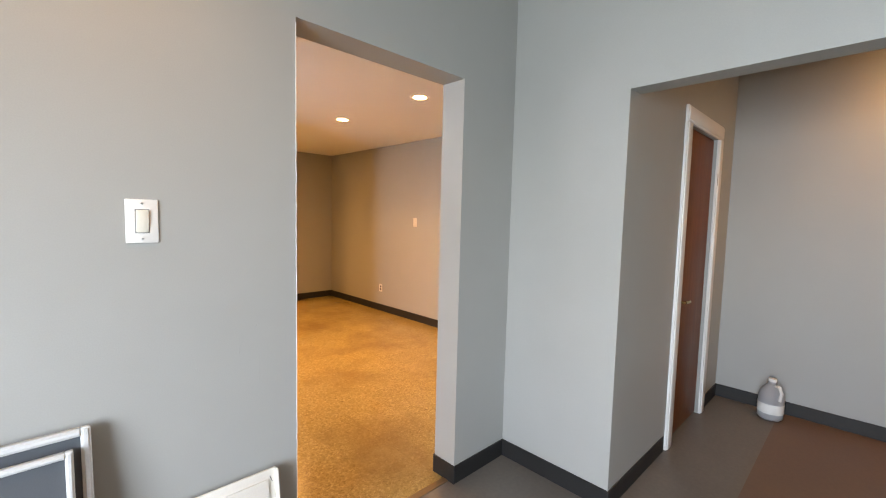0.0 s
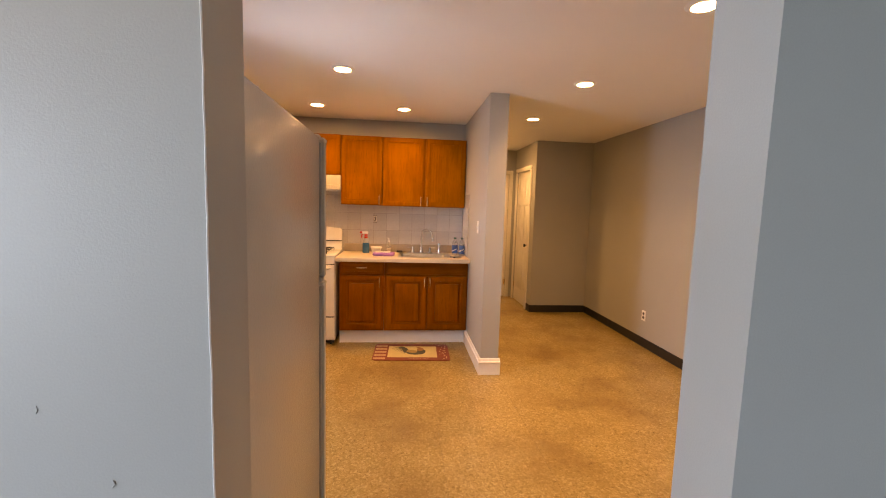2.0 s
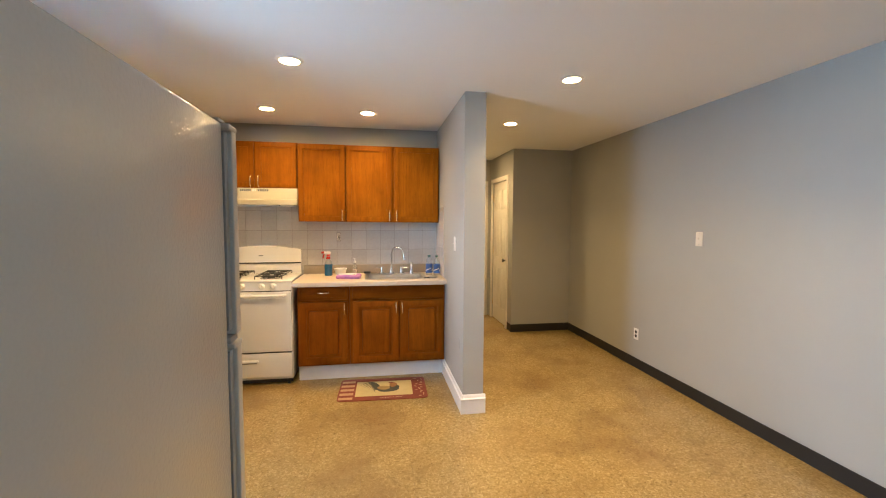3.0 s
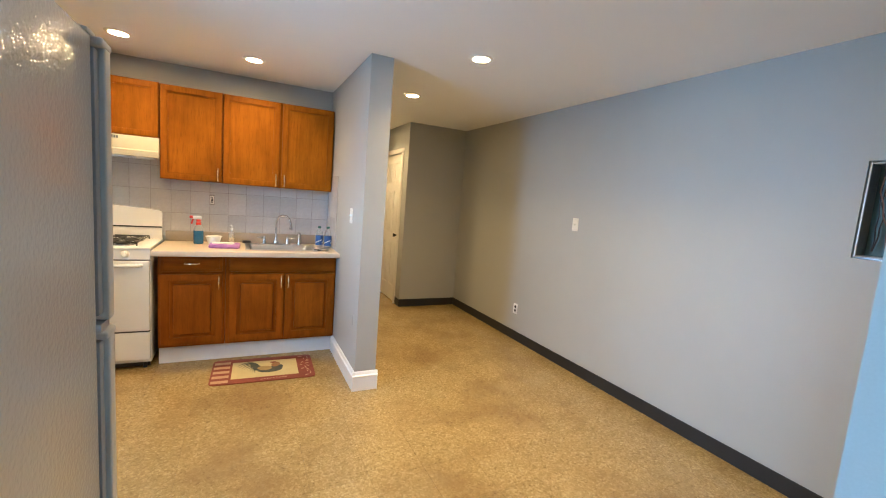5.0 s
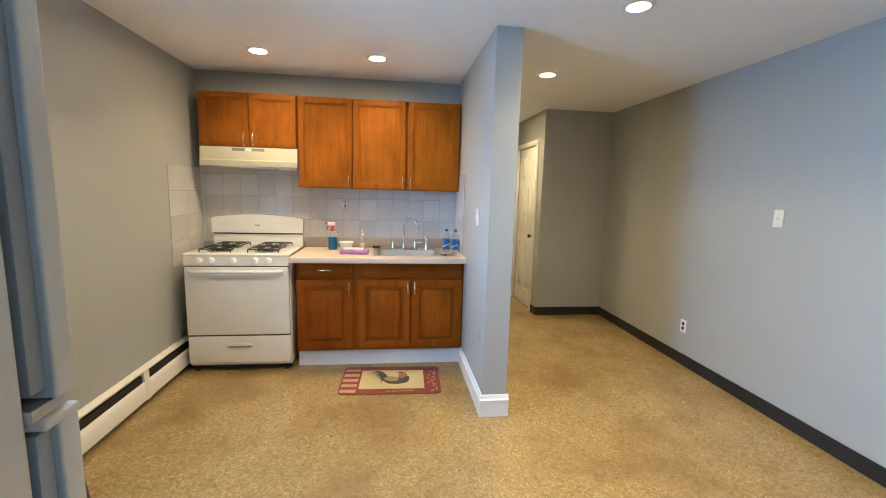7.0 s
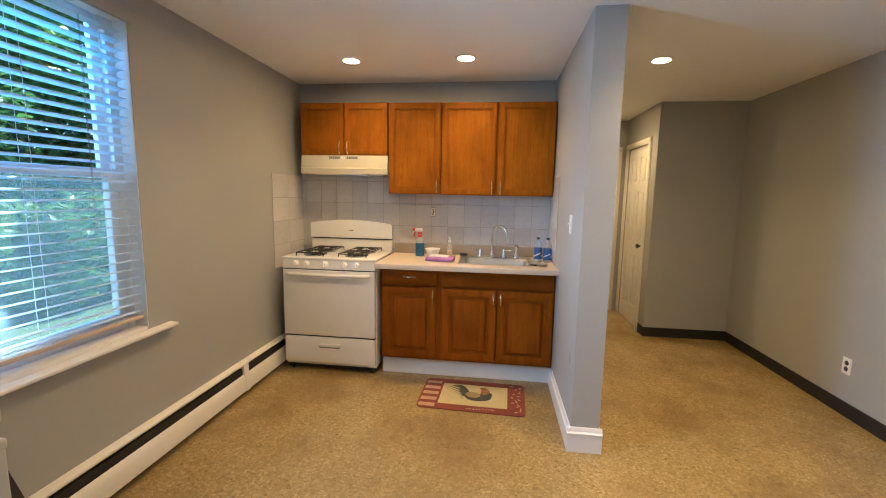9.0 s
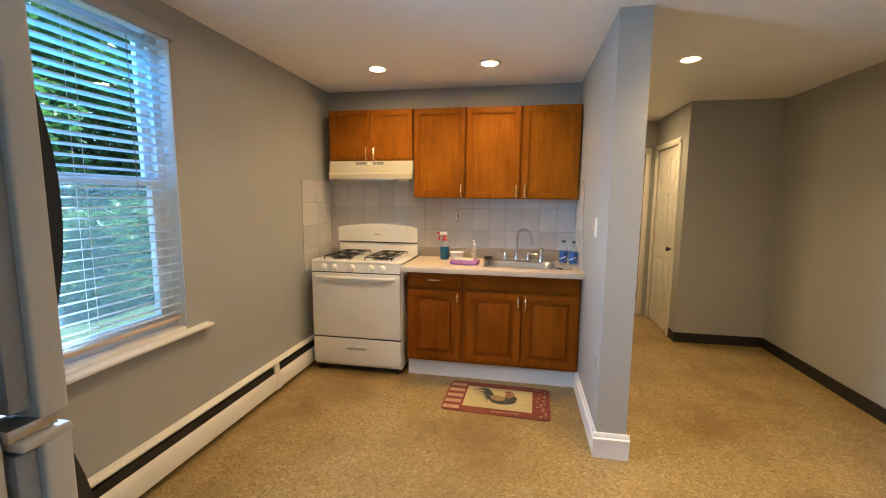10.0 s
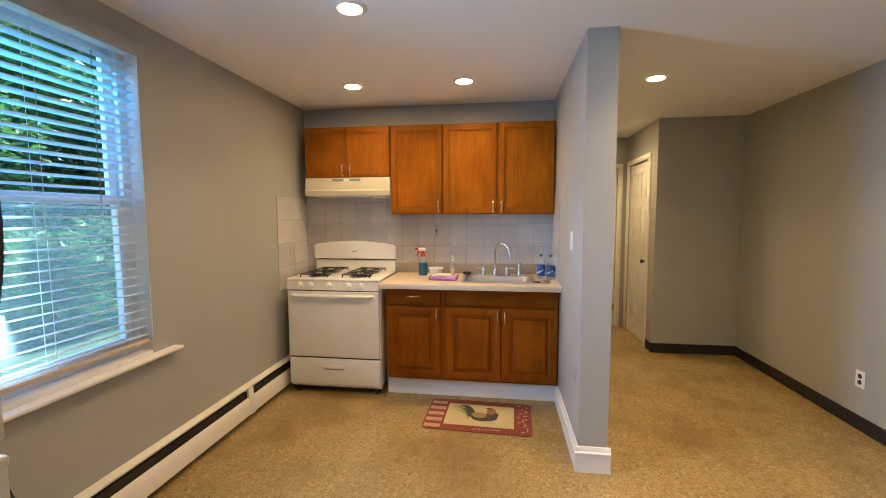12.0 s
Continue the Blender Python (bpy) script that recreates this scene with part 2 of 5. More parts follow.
ALMOND = mat("almond_hood_enamel", (0.52, 0.48, 0.36), (0.58, 0.54, 0.42), 4, 120, 0.3, 0.42, relief=0.03)
IRON = mat("black_cast_iron", (0.012, 0.012, 0.012), (0.03, 0.028, 0.026), 20, 200, 0.45, 0.65, relief=0.25)
CHROME = mat("chrome", (0.70, 0.69, 0.67), (0.78, 0.77, 0.75), 6, 90, 0.04, 0.09, metal=1.0, relief=0.0)
STEEL = mat("brushed_steel", (0.52, 0.51, 0.49), (0.64, 0.63, 0.61), 5, 240, 0.22, 0.36, metal=1.0, relief=0.05, stretch=(0.1, 1, 1))
NICKEL = mat("warm_nickel_pull", (0.83, 0.60, 0.28), (0.90, 0.70, 0.40), 8, 90, 0.16, 0.26, metal=1.0, relief=0.0)
BRASS = mat("polished_brass", (0.72, 0.52, 0.22), (0.80, 0.60, 0.30), 8, 90, 0.16, 0.26, metal=1.0, relief=0.0)
LAMINATE = mat("beige_laminate", (0.60, 0.49, 0.36), (0.68, 0.57, 0.44), 5, 140, 0.25, 0.38, relief=0.04)
SPLASH = mat("taupe_laminate_upstand", (0.27, 0.23, 0.19), (0.33, 0.29, 0.24), 6, 90, 0.35, 0.5, relief=0.05)
TILE = mat("white_glazed_tile", (0.48, 0.465, 0.45), (0.60, 0.585, 0.57), 4, 60, 0.12, 0.25, relief=0.03, spread=0.07)
GROUT = mat("grey_grout", (0.24, 0.22, 0.19), (0.38, 0.36, 0.32), 9, 120, 0.8, 0.9, relief=0.2)
FRIDGE = mat("textured_grey_fridge_enamel", (0.46, 0.45, 0.415), (0.50, 0.49, 0.455), 2.0, 190, 0.4, 0.5, relief=0.12, distance=0.0012, coat=0.65)
fnt = FRIDGE.node_tree
fb = fnt.nodes.new("ShaderNodeBump")
fb.inputs["Strength"].default_value, fb.inputs["Distance"].default_value = 1.0, 0.0012
fnt.links.new(noise_tex(fnt, coords(fnt), 125.0, 1.5, 0.5), fb.inputs["Height"])
fnt.links.new(fb.outputs["Normal"], fnt.nodes["Principled BSDF"].inputs["Coat Normal"])
fnt.nodes["Principled BSDF"].inputs["Coat Roughness"].default_value = 0.07
FRIDGE_DOOR = mat("grey_fridge_door_enamel", (0.50, 0.49, 0.455), (0.55, 0.54, 0.50), 2.0, 240, 0.3, 0.4, relief=0.2)
GASKET = mat("grey_gasket", (0.13, 0.14, 0.15), (0.17, 0.18, 0.19), 6, 90, 0.6)
LINER = mat("blue_grey_door_liner", (0.20, 0.22, 0.24), (0.26, 0.28, 0.30), 5, 120, 0.4, 0.55)
BLACKP = mat("black_plastic", (0.012, 0.012, 0.013), (0.022, 0.022, 0.024), 6, 120, 0.3, 0.4, relief=0.05)
WHITEP = mat("white_plastic", (0.76, 0.75, 0.72), (0.82, 0.81, 0.78), 8, 120, 0.25, 0.35, relief=0.02)
IVORYP = mat("ivory_plastic", (0.72, 0.68, 0.58), (0.78, 0.74, 0.65), 8, 120, 0.3, 0.4, relief=0.02)
VINYLW = mat("white_window_vinyl", (0.76, 0.77, 0.78), (0.82, 0.83, 0.84), 4, 120, 0.3, 0.4, relief=0.03)
SLATM = thin_mat("white_blind_slat", (0.76, 0.82, 0.86), 0.58)
TAN_RAIL = mat("tan_blind_rail", (0.52, 0.42, 0.30), (0.60, 0.50, 0.37), 6, 90, 0.4, 0.5)
GLASS = glass_mat("window_glass")
SCREEN = mesh_screen("insect_screen", (0.50, 0.56, 0.50))
SCREENDARK = mat("dark_screen_mesh", (0.055, 0.065, 0.075), (0.085, 0.095, 0.105), 3, 400, 0.6, 0.8, relief=0.4)
CREAM = mat("cream_enamel_panel", (0.66, 0.64, 0.58), (0.76, 0.74, 0.68), 4, 120, 0.4, 0.55, relief=0.08)
PEN = mat("dark_mark", (0.05, 0.05, 0.05), (0.10, 0.10, 0.10), 9, 120, 0.6)
LENS = glow_mat("lit_downlight_lens", (1.0, 0.60, 0.26), 24.0)
LENS_DIM = glow_mat("dim_downlight_lens", (1.0, 0.60, 0.26), 6.0)
LEAF = thin_mat("leaf_green", (0.060, 0.150, 0.036), 0.5)
LEAF2 = thin_mat("leaf_light_green", (0.090, 0.190, 0.044), 0.5)
BARK = mat("bark", (0.07, 0.055, 0.04), (0.14, 0.11, 0.08), 5, 60, 0.85, 0.95, relief=0.6, distance=0.01)
LAWN = mat("lawn", (0.045, 0.08, 0.03), (0.085, 0.13, 0.05), 0.5, 40, 0.9, relief=0.6, distance=0.02, world_space=True)
WATER = thin_mat("clear_plastic", (0.42, 0.50, 0.56), 0.8, "ShaderNodeBsdfTransparent")
BLUEP = mat("blue_cleaner", (0.02, 0.10, 0.22), (0.035, 0.14, 0.28), 9, 60, 0.15, 0.2, relief=0.0)
GREENCAP = mat("dark_green_plastic", (0.012, 0.075, 0.05), (0.02, 0.10, 0.07), 9, 60, 0.3)
LABELB = mat("blue_label", (0.02, 0.07, 0.26), (0.04, 0.11, 0.34), 20, 90, 0.35)
REDP = mat("red_plastic", (0.48, 0.03, 0.02), (0.56, 0.05, 0.03), 9, 60, 0.25, 0.3, relief=0.0)
LILAC = mat("lilac_cloth", (0.30, 0.12, 0.36), (0.42, 0.20, 0.48), 14, 160, 0.85, 0.95, relief=0.5)
PALEP = thin_mat("pale_clear_plastic", (0.50, 0.53, 0.55), 0.45, "ShaderNodeBsdfTransparent")
SOAP = thin_mat("clear_soap_bottle", (0.66, 0.64, 0.60), 0.7, "ShaderNodeBsdfTransparent")
MATRED = mat("rug_brick_red", (0.150, 0.030, 0.012), (0.205, 0.047, 0.020), 14, 300, 0.85, 0.95, relief=0.4)
MATCREAM = mat("rug_cream", (0.44, 0.35, 0.145), (0.53, 0.43, 0.20), 9, 300, 0.85, 0.95, relief=0.4)
MATPINK = mat("rug_faded_pink", (0.36, 0.20, 0.105), (0.45, 0.28, 0.15), 9, 300, 0.85, 0.95, relief=0.4)
MATOCHRE = mat("rug_ochre", (0.24, 0.16, 0.05), (0.33, 0.23, 0.08), 20, 300, 0.85, 0.95, relief=0.4)
MATDARK = mat("rug_dark_green", (0.03, 0.035, 0.025), (0.07, 0.065, 0.04), 20, 300, 0.85, 0.95, relief=0.4)
MATRUST = mat("rug_rust", (0.20, 0.085, 0.025), (0.30, 0.15, 0.05), 20, 300, 0.85, 0.95, relief=0.4)
COPPER = mat("brown_wire", (0.14, 0.085, 0.06), (0.22, 0.13, 0.09), 20, 100, 0.5)
TEAL = mat("teal_box_paint", (0.05, 0.10, 0.11), (0.08, 0.15, 0.16), 7, 90, 0.5)
BOXMETAL = mat("dull_box_metal", (0.28, 0.27, 0.25), (0.40, 0.38, 0.35), 9, 120, 0.4, 0.55, metal=0.8)

# ---- builders ----


def bx(bm, x0, x1, y0, y1, z0, z1, bev=0.0, seg=2):
    m = Matrix.LocRotScale(((x0 + x1) / 2, (y0 + y1) / 2, (z0 + z1) / 2), None, (abs(x1 - x0), abs(y1 - y0), abs(z1 - z0)))
    vs = bmesh.ops.create_cube(bm, size=1.0, matrix=m)["verts"]
    if bev:
        es = list({e for v in vs for e in v.link_edges})
        bmesh.ops.bevel(bm, geom=es, offset=bev, segments=seg, affect="EDGES", profile=0.5)
    return bm


def cyl(bm, at, r, h, axis="z", seg=20, r2=None):
    """A cylinder that starts at the point and runs h along the axis."""
    turn = {"z": Matrix(), "x": Matrix.Rotation(radians(90), 4, "Y"), "y": Matrix.Rotation(radians(-90), 4, "X")}[axis]
    m = Matrix.Translation(at) @ turn @ Matrix.Translation((0, 0, h / 2))
    bmesh.ops.create_cone(bm, cap_ends=True, segments=seg, radius1=r, radius2=r if r2 is None else r2, depth=h, matrix=m)
    return bm


def tube(bm, pts, r, seg=8, taper=None):
    pts = [Vector(p) for p in pts]
    rings = []
    side = None
    for i, p in enumerate(pts):
        d = (pts[min(i + 1, len(pts) - 1)] - pts[max(i - 1, 0)]).normalized()
        if side is None:
            side = d.orthogonal().normalized()
        side = (side - d * side.dot(d)).normalized()
        up = d.cross(side)
        rr = r if taper is None else r + (taper - r) * i / (len(pts) - 1)
        rings.append([bm.verts.new(p + rr * (math.cos(a) * side + math.sin(a) * up)) for a in (2 * math.pi * k / seg for k in range(seg))])
    for a, b in zip(rings, rings[1:]):
        for k in range(seg):
            bm.faces.new((a[k], a[(k + 1) % seg], b[(k + 1) % seg], b[k]))
    bm.faces.new(rings[0][::-1])
    bm.faces.new(rings[-1])
    return bm


def lathe(bm, profile, seg=24, at=(0, 0, 0)):
    """A turned shape from (radius, height) pairs."""
    at = Vector(at)
    rings = []
    for r, z in profile:
        r = max(r, 0.0004)
        rings.append([bm.verts.new(at + Vector((r * math.cos(a), r * math.sin(a), z))) for a in (2 * math.pi * k / seg for k in range(seg))])
    for a, b in zip(rings, rings[1:]):
        for k in range(seg):
            bm.faces.new((a[k], a[(k + 1) % seg], b[(k + 1) % seg], b[k]))
    return bm


def sheet(bm, pts, z0, z1):
    """A flat shape with the outline pts and a thickness."""
    low = [bm.verts.new((x, y, z0)) for x, y in pts]
    top = [bm.verts.new((x, y, z1)) for x, y in pts]
    bm.faces.new(top)
    bm.faces.new(low[::-1])
    for i in range(len(pts)):
        j = (i + 1) % len(pts)
        bm.faces.new((low[i], low[j], top[j], top[i]))
    return bm


def extrude_profile(bm, prof, y0, y1):
    """A profile of (x, z) pairs run along y."""
    a = [bm.verts.new((x, y0, z)) for x, z in prof]
    b = [bm.verts.new((x, y1, z)) for x, z in prof]
    bm.faces.new(a)
    bm.faces.new(b[::-1])
    for i in range(len(prof)):
        j = (i + 1) % len(prof)
        bm.faces.new((a[i], b[i], b[j], a[j]))
    bmesh.ops.recalc_face_normals(bm, faces=bm.faces[:])
    return bm


def holed(bm, axis, a0, a1, u0, u1, v0, v1, holes=()):
    """A slab a0..a1 thick along the axis, with openings (u0, u1, v0, v1) right through it. u, v: y, z for x; x, z for y; x, y for z."""
    us = sorted({u0, u1, *(h[0] for h in holes), *(h[1] for h in holes)})
    vs = sorted({v0, v1, *(h[2] for h in holes), *(h[3] for h in holes)})
    us, vs = [u for u in us if u0 <= u <= u1], [v for v in vs if v0 <= v <= v1]

    def solid(i, j):
        if not (0 <= i < len(us) - 1 and 0 <= j < len(vs) - 1):
            return False
        cu, cv = (us[i] + us[i + 1]) / 2, (vs[j] + vs[j + 1]) / 2
        return not any(h[0] < cu < h[1] and h[2] < cv < h[3] for h in holes)

    cache = {}

    def vert(a, u, v):
        k = (a, u, v)
        if k not in cache:
            cache[k] = bm.verts.new({"x": (a, u, v), "y": (u, a, v), "z": (u, v, a)}[axis])
        return cache[k]

    for i in range(len(us) - 1):
        for j in range(len(vs) - 1):
            if not solid(i, j):
                continue
            q = [(us[i], vs[j]), (us[i + 1], vs[j]), (us[i + 1], vs[j + 1]), (us[i], vs[j + 1])]
            for a in (a0, a1):
                bm.faces.new([vert(a, *p) for p in q])
            for di, dj, p, r in ((0, -1, 0, 1), (1, 0, 1, 2), (0, 1, 2, 3), (-1, 0, 3, 0)):
                if not solid(i + di, j + dj):
                    bm.faces.new([vert(a0, *q[p]), vert(a0, *q[r]), vert(a1, *q[r]), vert(a1, *q[p])])
    bmesh.ops.recalc_face_normals(bm, faces=bm.faces[:])
    return bm


def mesh_of(name, bm, material, smooth=35):
    me = bpy.data.meshes.new(name)
    bm.to_mesh(me)
    bm.free()
    me.materials.append(material)
    if smooth:
        me.polygons.foreach_set("use_smooth", [True] * len(me.polygons))
        me.set_sharp_from_angle(angle=radians(smooth))
    return me


def part(name, bm, material, parent=None, label="", at=None):
    """Links a bmesh as one mesh object under a thing or a part."""
    ob = new(name, mesh_of(name, bm, material))
    ob.parent = parent
    if at is not None:
        ob.matrix_basis = at
    return tagged(ob, label)


def thing(name, label, category, at, group=""):
    ob = new(name)
    ob.empty_display_size = 0.1
    ob.matrix_basis = at
    return tagged(ob, label, category, group)


def structure(name, bm, material, label, category):
    return tagged(part(name, bm, material), label, category, kind="structure")


def B():
    return bmesh.new()


# ---- the large structure ----
XL, XR, YK, YF = -0.67, 3.595, 5.83, 6.68
YP0, YP1 = 1.55, 1.704
XC = 1.91
GREY = "smooth painted grey wall"
wall_left = structure("wall_west", holed(B(), "x", XL - 0.16, XL, YP1, YK + 0.15, 0, CEIL, [(3.06, 4.02, 0.76, 2.335)]), WALL, "grey painted kitchen wall with a window", "wall")
wall_back = structure("wall_north", holed(B(), "y", YK, YK + 0.15, XL, 1.775, 0, CEIL), WALL, "grey painted wall behind the kitchen cabinets", "wall")
wall_pier = structure("wall_pier", holed(B(), "x", 1.613, 1.775, 4.445, YK, 0, CEIL), WALL, "grey painted stub wall beside the kitchen cabinets", "wall")
structure("wall_hall_west", holed(B(), "x", 1.655, 1.775, YK + 0.15, 7.74, 0, CEIL), WALL, GREY + " of the hall", "wall")
structure("wall_far", holed(B(), "y", YF, YF + 0.12, 2.765, XR, 0, CEIL), WALL, GREY + " beside the hall", "wall")
structure("wall_hall_east", holed(B(), "x", 2.765, 2.885, YF + 0.12, 7.86, 0, CEIL, [(6.905, 7.60, 0, 2.075)]), WALL, "grey hall wall with a white door", "wall")
structure("wall_hall_end", holed(B(), "y", 7.74, 7.86, 1.655, 2.765, 0, CEIL, [(1.93, 2.655, 0, 2.06)]), WALL, "grey wall at the end of the hall", "wall")
structure("wall_east", holed(B(), "x", XR, XR + 0.15, YP1, YF + 0.12, 0, CEIL, [(2.11, 2.47, 1.36, 1.842)]), WALL, "long plain grey painted wall", "wall")
wall_front = structure("wall_divider", holed(B(), "y", YP0, YP1, -1.9, XR + 0.15, 0, CEIL_FRONT, [(0.607, 1.488, 0, 2.14)]), WALL, "grey painted dividing wall with a doorless opening", "wall")
structure("wall_front_east", holed(B(), "x", XC, XC + 0.12, -2.4, YP0, 0, CEIL_FRONT, [(-0.55, 0.892, 0, 2.056)]), WALL, "grey painted wall with a wide opening", "wall")
structure("wall_alcove_north", holed(B(), "y", 0.892, 1.0, XC + 0.12, 3.97, 0, CEIL_FRONT, [(2.82, 3.47, 0, 2.05)]), WALL, "grey alcove wall with a brown door", "wall")
structure("wall_alcove_east", holed(B(), "x", 3.97, 4.1, -1.05, 1.0, 0, CEIL_FRONT), WALL, "grey painted alcove end wall", "wall")
structure("wall_alcove_south", holed(B(), "y", -1.05, -0.93, XC + 0.12, 3.97, 0, CEIL_FRONT), WALL, GREY, "wall")
structure("wall_front_west", holed(B(), "x", -2.05, -1.9, -2.4, YP1, 0, CEIL_FRONT, [(-1.0, 0.6, 0.72, 2.1)]), WALL, GREY + " with a window opening", "wall")
structure("wall_front_south", holed(B(), "y", -2.55, -2.4, -2.05, XC + 0.12, 0, CEIL_FRONT), WALL, GREY, "wall")
structure("ceiling", bx(B(), XL - 0.16, XR + 0.15, YP1, 8.0, CEIL, CEIL + 0.16), CEILING, "off-white painted plaster kitchen ceiling", "ceiling")
structure("ceiling_front", bx(B(), -2.05, 4.1, -2.55, YP1, CEIL_FRONT, CEIL_FRONT + 0.16), CEILING, "off-white painted plaster ceiling", "ceiling")
structure("wall_closing", bx(B(), XC + 0.12, XR + 0.15, 1.0, YP0, 0, CEIL_FRONT), WALL, "closed space between the rooms", "wall")
structure("closet_back", bx(B(), 2.885, 3.1, 6.8, 7.86, 0, CEIL), DARK, "dark space behind the hall door", "wall")
structure("hall_back", bx(B(), 1.655, 2.885, 7.86, 8.0, 0, CEIL), DARK, "dark space behind the end door", "wall")

floor = structure("floor_kitchen", bx(B(), XL, XR, YP0 + 0.06, 7.9, -0.1, -0.003), SUBFLOOR, "tan mottled vinyl tile floor, scuffed and glossy", "floor")
structure("floor_front", bx(B(), -2.05, 4.1, -2.55, YP0 + 0.06, -0.1, 0.0), GREYFLOOR, "grey-brown worn vinyl floor", "floor")
structure("floor_alcove", bx(B(), 2.2, 3.96, -0.9, 0.46, 0.001, 0.005), BROWNFLOOR, "reddish brown floor covering in the alcove", "floor")
structure("threshold", bx(B(), 0.607, 1.488, YP0 + 0.035, YP0 + 0.075, 0.0, 0.006, 0.002), SUBFLOOR, "thin worn brown threshold strip in the opening", "threshold")


def base_run(x0, y0, x1, y1, side, h=0.102, t=0.007, name="baseboard"):
    """A strip along a wall line; side: the way it faces."""
    bm = B()
    if x0 == x1:
        xa, xb = sorted((x0, x0 + side * t))
        bx(bm, xa, xb, y0, y1, 0.0, h, 0.002, 1)
    else:
        ya, yb = sorted((y0, y0 + side * t))
        bx(bm, x0, x1, ya, yb, 0.0, h, 0.002, 1)
    return structure(name, bm, RUBBER, "black rubber cove baseboard", "baseboard")


base_run(XR, YP1, XR, YF, -1)
base_run(2.765, YF, XR - 0.008, YF, -1)
base_run(2.765, YF - 0.007, 2.765, 6.842, -1)
base_run(1.775, 4.50, 1.775, 7.73, 1)
base_run(1.488, YP1, XR - 0.008, YP1, 1)
base_run(1.488, YP0, XC - 0.008, YP0, -1)
base_run(1.488, YP0 - 0.007, 1.488, YP1 + 0.007, -1)
base_run(XC, 0.892, XC, YP0, -1)
base_run(XC - 0.007, 0.892, 2.695, 0.892, -1)
base_run(3.57, 0.892, 3.962, 0.892, -1)
base_run(3.97, -0.92, 3.97, 0.892, -1)
base_run(-1.89, YP0, 0.607, YP0, -1)

# white moulded base round the stub wall
PROFILE = [(0.0, 0.0), (0.016, 0.0), (0.016, 0.106), (0.0215, 0.110), (0.0215, 0.119), (0.0125, 0.126), (0.0105, 0.140), (0.005, 0.149), (0.0, 0.15)]


def white_base(name, length, at):
    bm = extrude_profile(B(), PROFILE, 0, length)
    ob = structure(name, bm, TRIMW, "white moulded wooden baseboard, scuffed", "baseboard")
    ob.matrix_basis = at
    return ob


white_base("baseboard_white", 0.90, pose(1.613, 5.33, 0, 0, 0, 180))
white_base("baseboard_white", 0.197, pose(1.5945, 4.445, 0, 0, 0, -90))
white_base("baseboard_white", 0.05, pose(1.775, 4.445, 0, 0, 0, 0))

# ---- doors ----


def casing(x0, x1, top, w, parent, material):
    """Three flat mouldings round an opening in the plane y = 0, facing -y."""
    for a, b, c, d in ((x0 - w, x0, 0, top), (x1, x1 + w, 0, top), (x0 - w, x1 + w, top, top + w)):
        bm = bx(B(), a, b, -0.016, 0.0, c, d, 0.004)
        bx(bm, a + 0.012, b - 0.012, -0.022, -0.014, c + (0.012 if c else 0), d - 0.012 if c else d, 0.003)
        part("casing", bm, material, parent)


def knob_part(parent, x, z, material):
    bm = lathe(B(), [(0.0, 0.0), (0.026, 0.0), (0.028, 0.004), (0.012, 0.010), (0.010, 0.03), (0.020, 0.036), (0.026, 0.048), (0.022, 0.060), (0.0, 0.064)], 20)
    bmesh.ops.rotate(bm, cent=(0, 0, 0), matrix=Matrix.Rotation(radians(90), 3, "X"), verts=bm.verts[:])
    bmesh.ops.translate(bm, vec=(x, 0.012, z), verts=bm.verts[:])
    part("door_knob", bm, material, parent, "small round door knob")


def six_panel(width, height, parent, y0=0.012):
    st, mid = 0.105, 0.10
    half = (width - 2 * st - mid) / 2
    rails = [(0.008, 0.22), (0.82, 0.96), (1.56, 1.66), (height - 0.12, height - 0.004)]
    fields = [(a, b, r0, r1) for a, b in ((st, st + half), (st + half + mid, width - st)) for (_, r0), (r1, _) in zip(rails, rails[1:])]
    # stiles and rails stand proud of the sunk fields
    bm = holed(B(), "y", y0, y0 + 0.010, 0.003, width - 0.003, 0.008, height - 0.004, fields)
    bx(bm, 0.004, width - 0.004, y0 + 0.0102, y0 + 0.04, 0.009, height - 0.005)
    slab = part("door_slab", bm, DOORW, parent)
    for a, b, c, d in fields:
        part("panel", bx(B(), a + 0.022, b - 0.022, y0 + 0.001, y0 + 0.0095, c + 0.022, d - 0.022, 0.004, 2), DOORW, slab)
    return slab


def hinge(parent, x, z, y=0.008):
    bm = cyl(B(), (x, y, z - 0.045), 0.006, 0.09, "z", 10)
    bx(bm, x - 0.018, x + 0.002, y + 0.002, y + 0.006, z - 0.045, z + 0.045)
    part("hinge", bm, NICKEL, parent, "worn metal hinge")


door_1 = tagged(thing("door_1", "closed white six-panel hall door with dark knob", "door", pose(2.765, 7.60, 0, 0, 0, -90)), kind="structure")
six_panel(0.695, 2.075, door_1)
casing(0.0, 0.695, 2.075, 0.062, door_1, DOORW)
for hz in (0.25, 1.05, 1.85):
    hinge(door_1, 0.004, hz)
knob_part(door_1, 0.645, 0.95, BLACKP)

door_2 = tagged(thing("door_2", "closed white door at the end of the hall", "door", pose(1.93, 7.74, 0)), kind="structure")
six_panel(0.725, 2.06, door_2)
casing(0.0, 0.725, 2.06, 0.062, door_2, DOORW)
hinge(door_2, 0.721, 0.25)

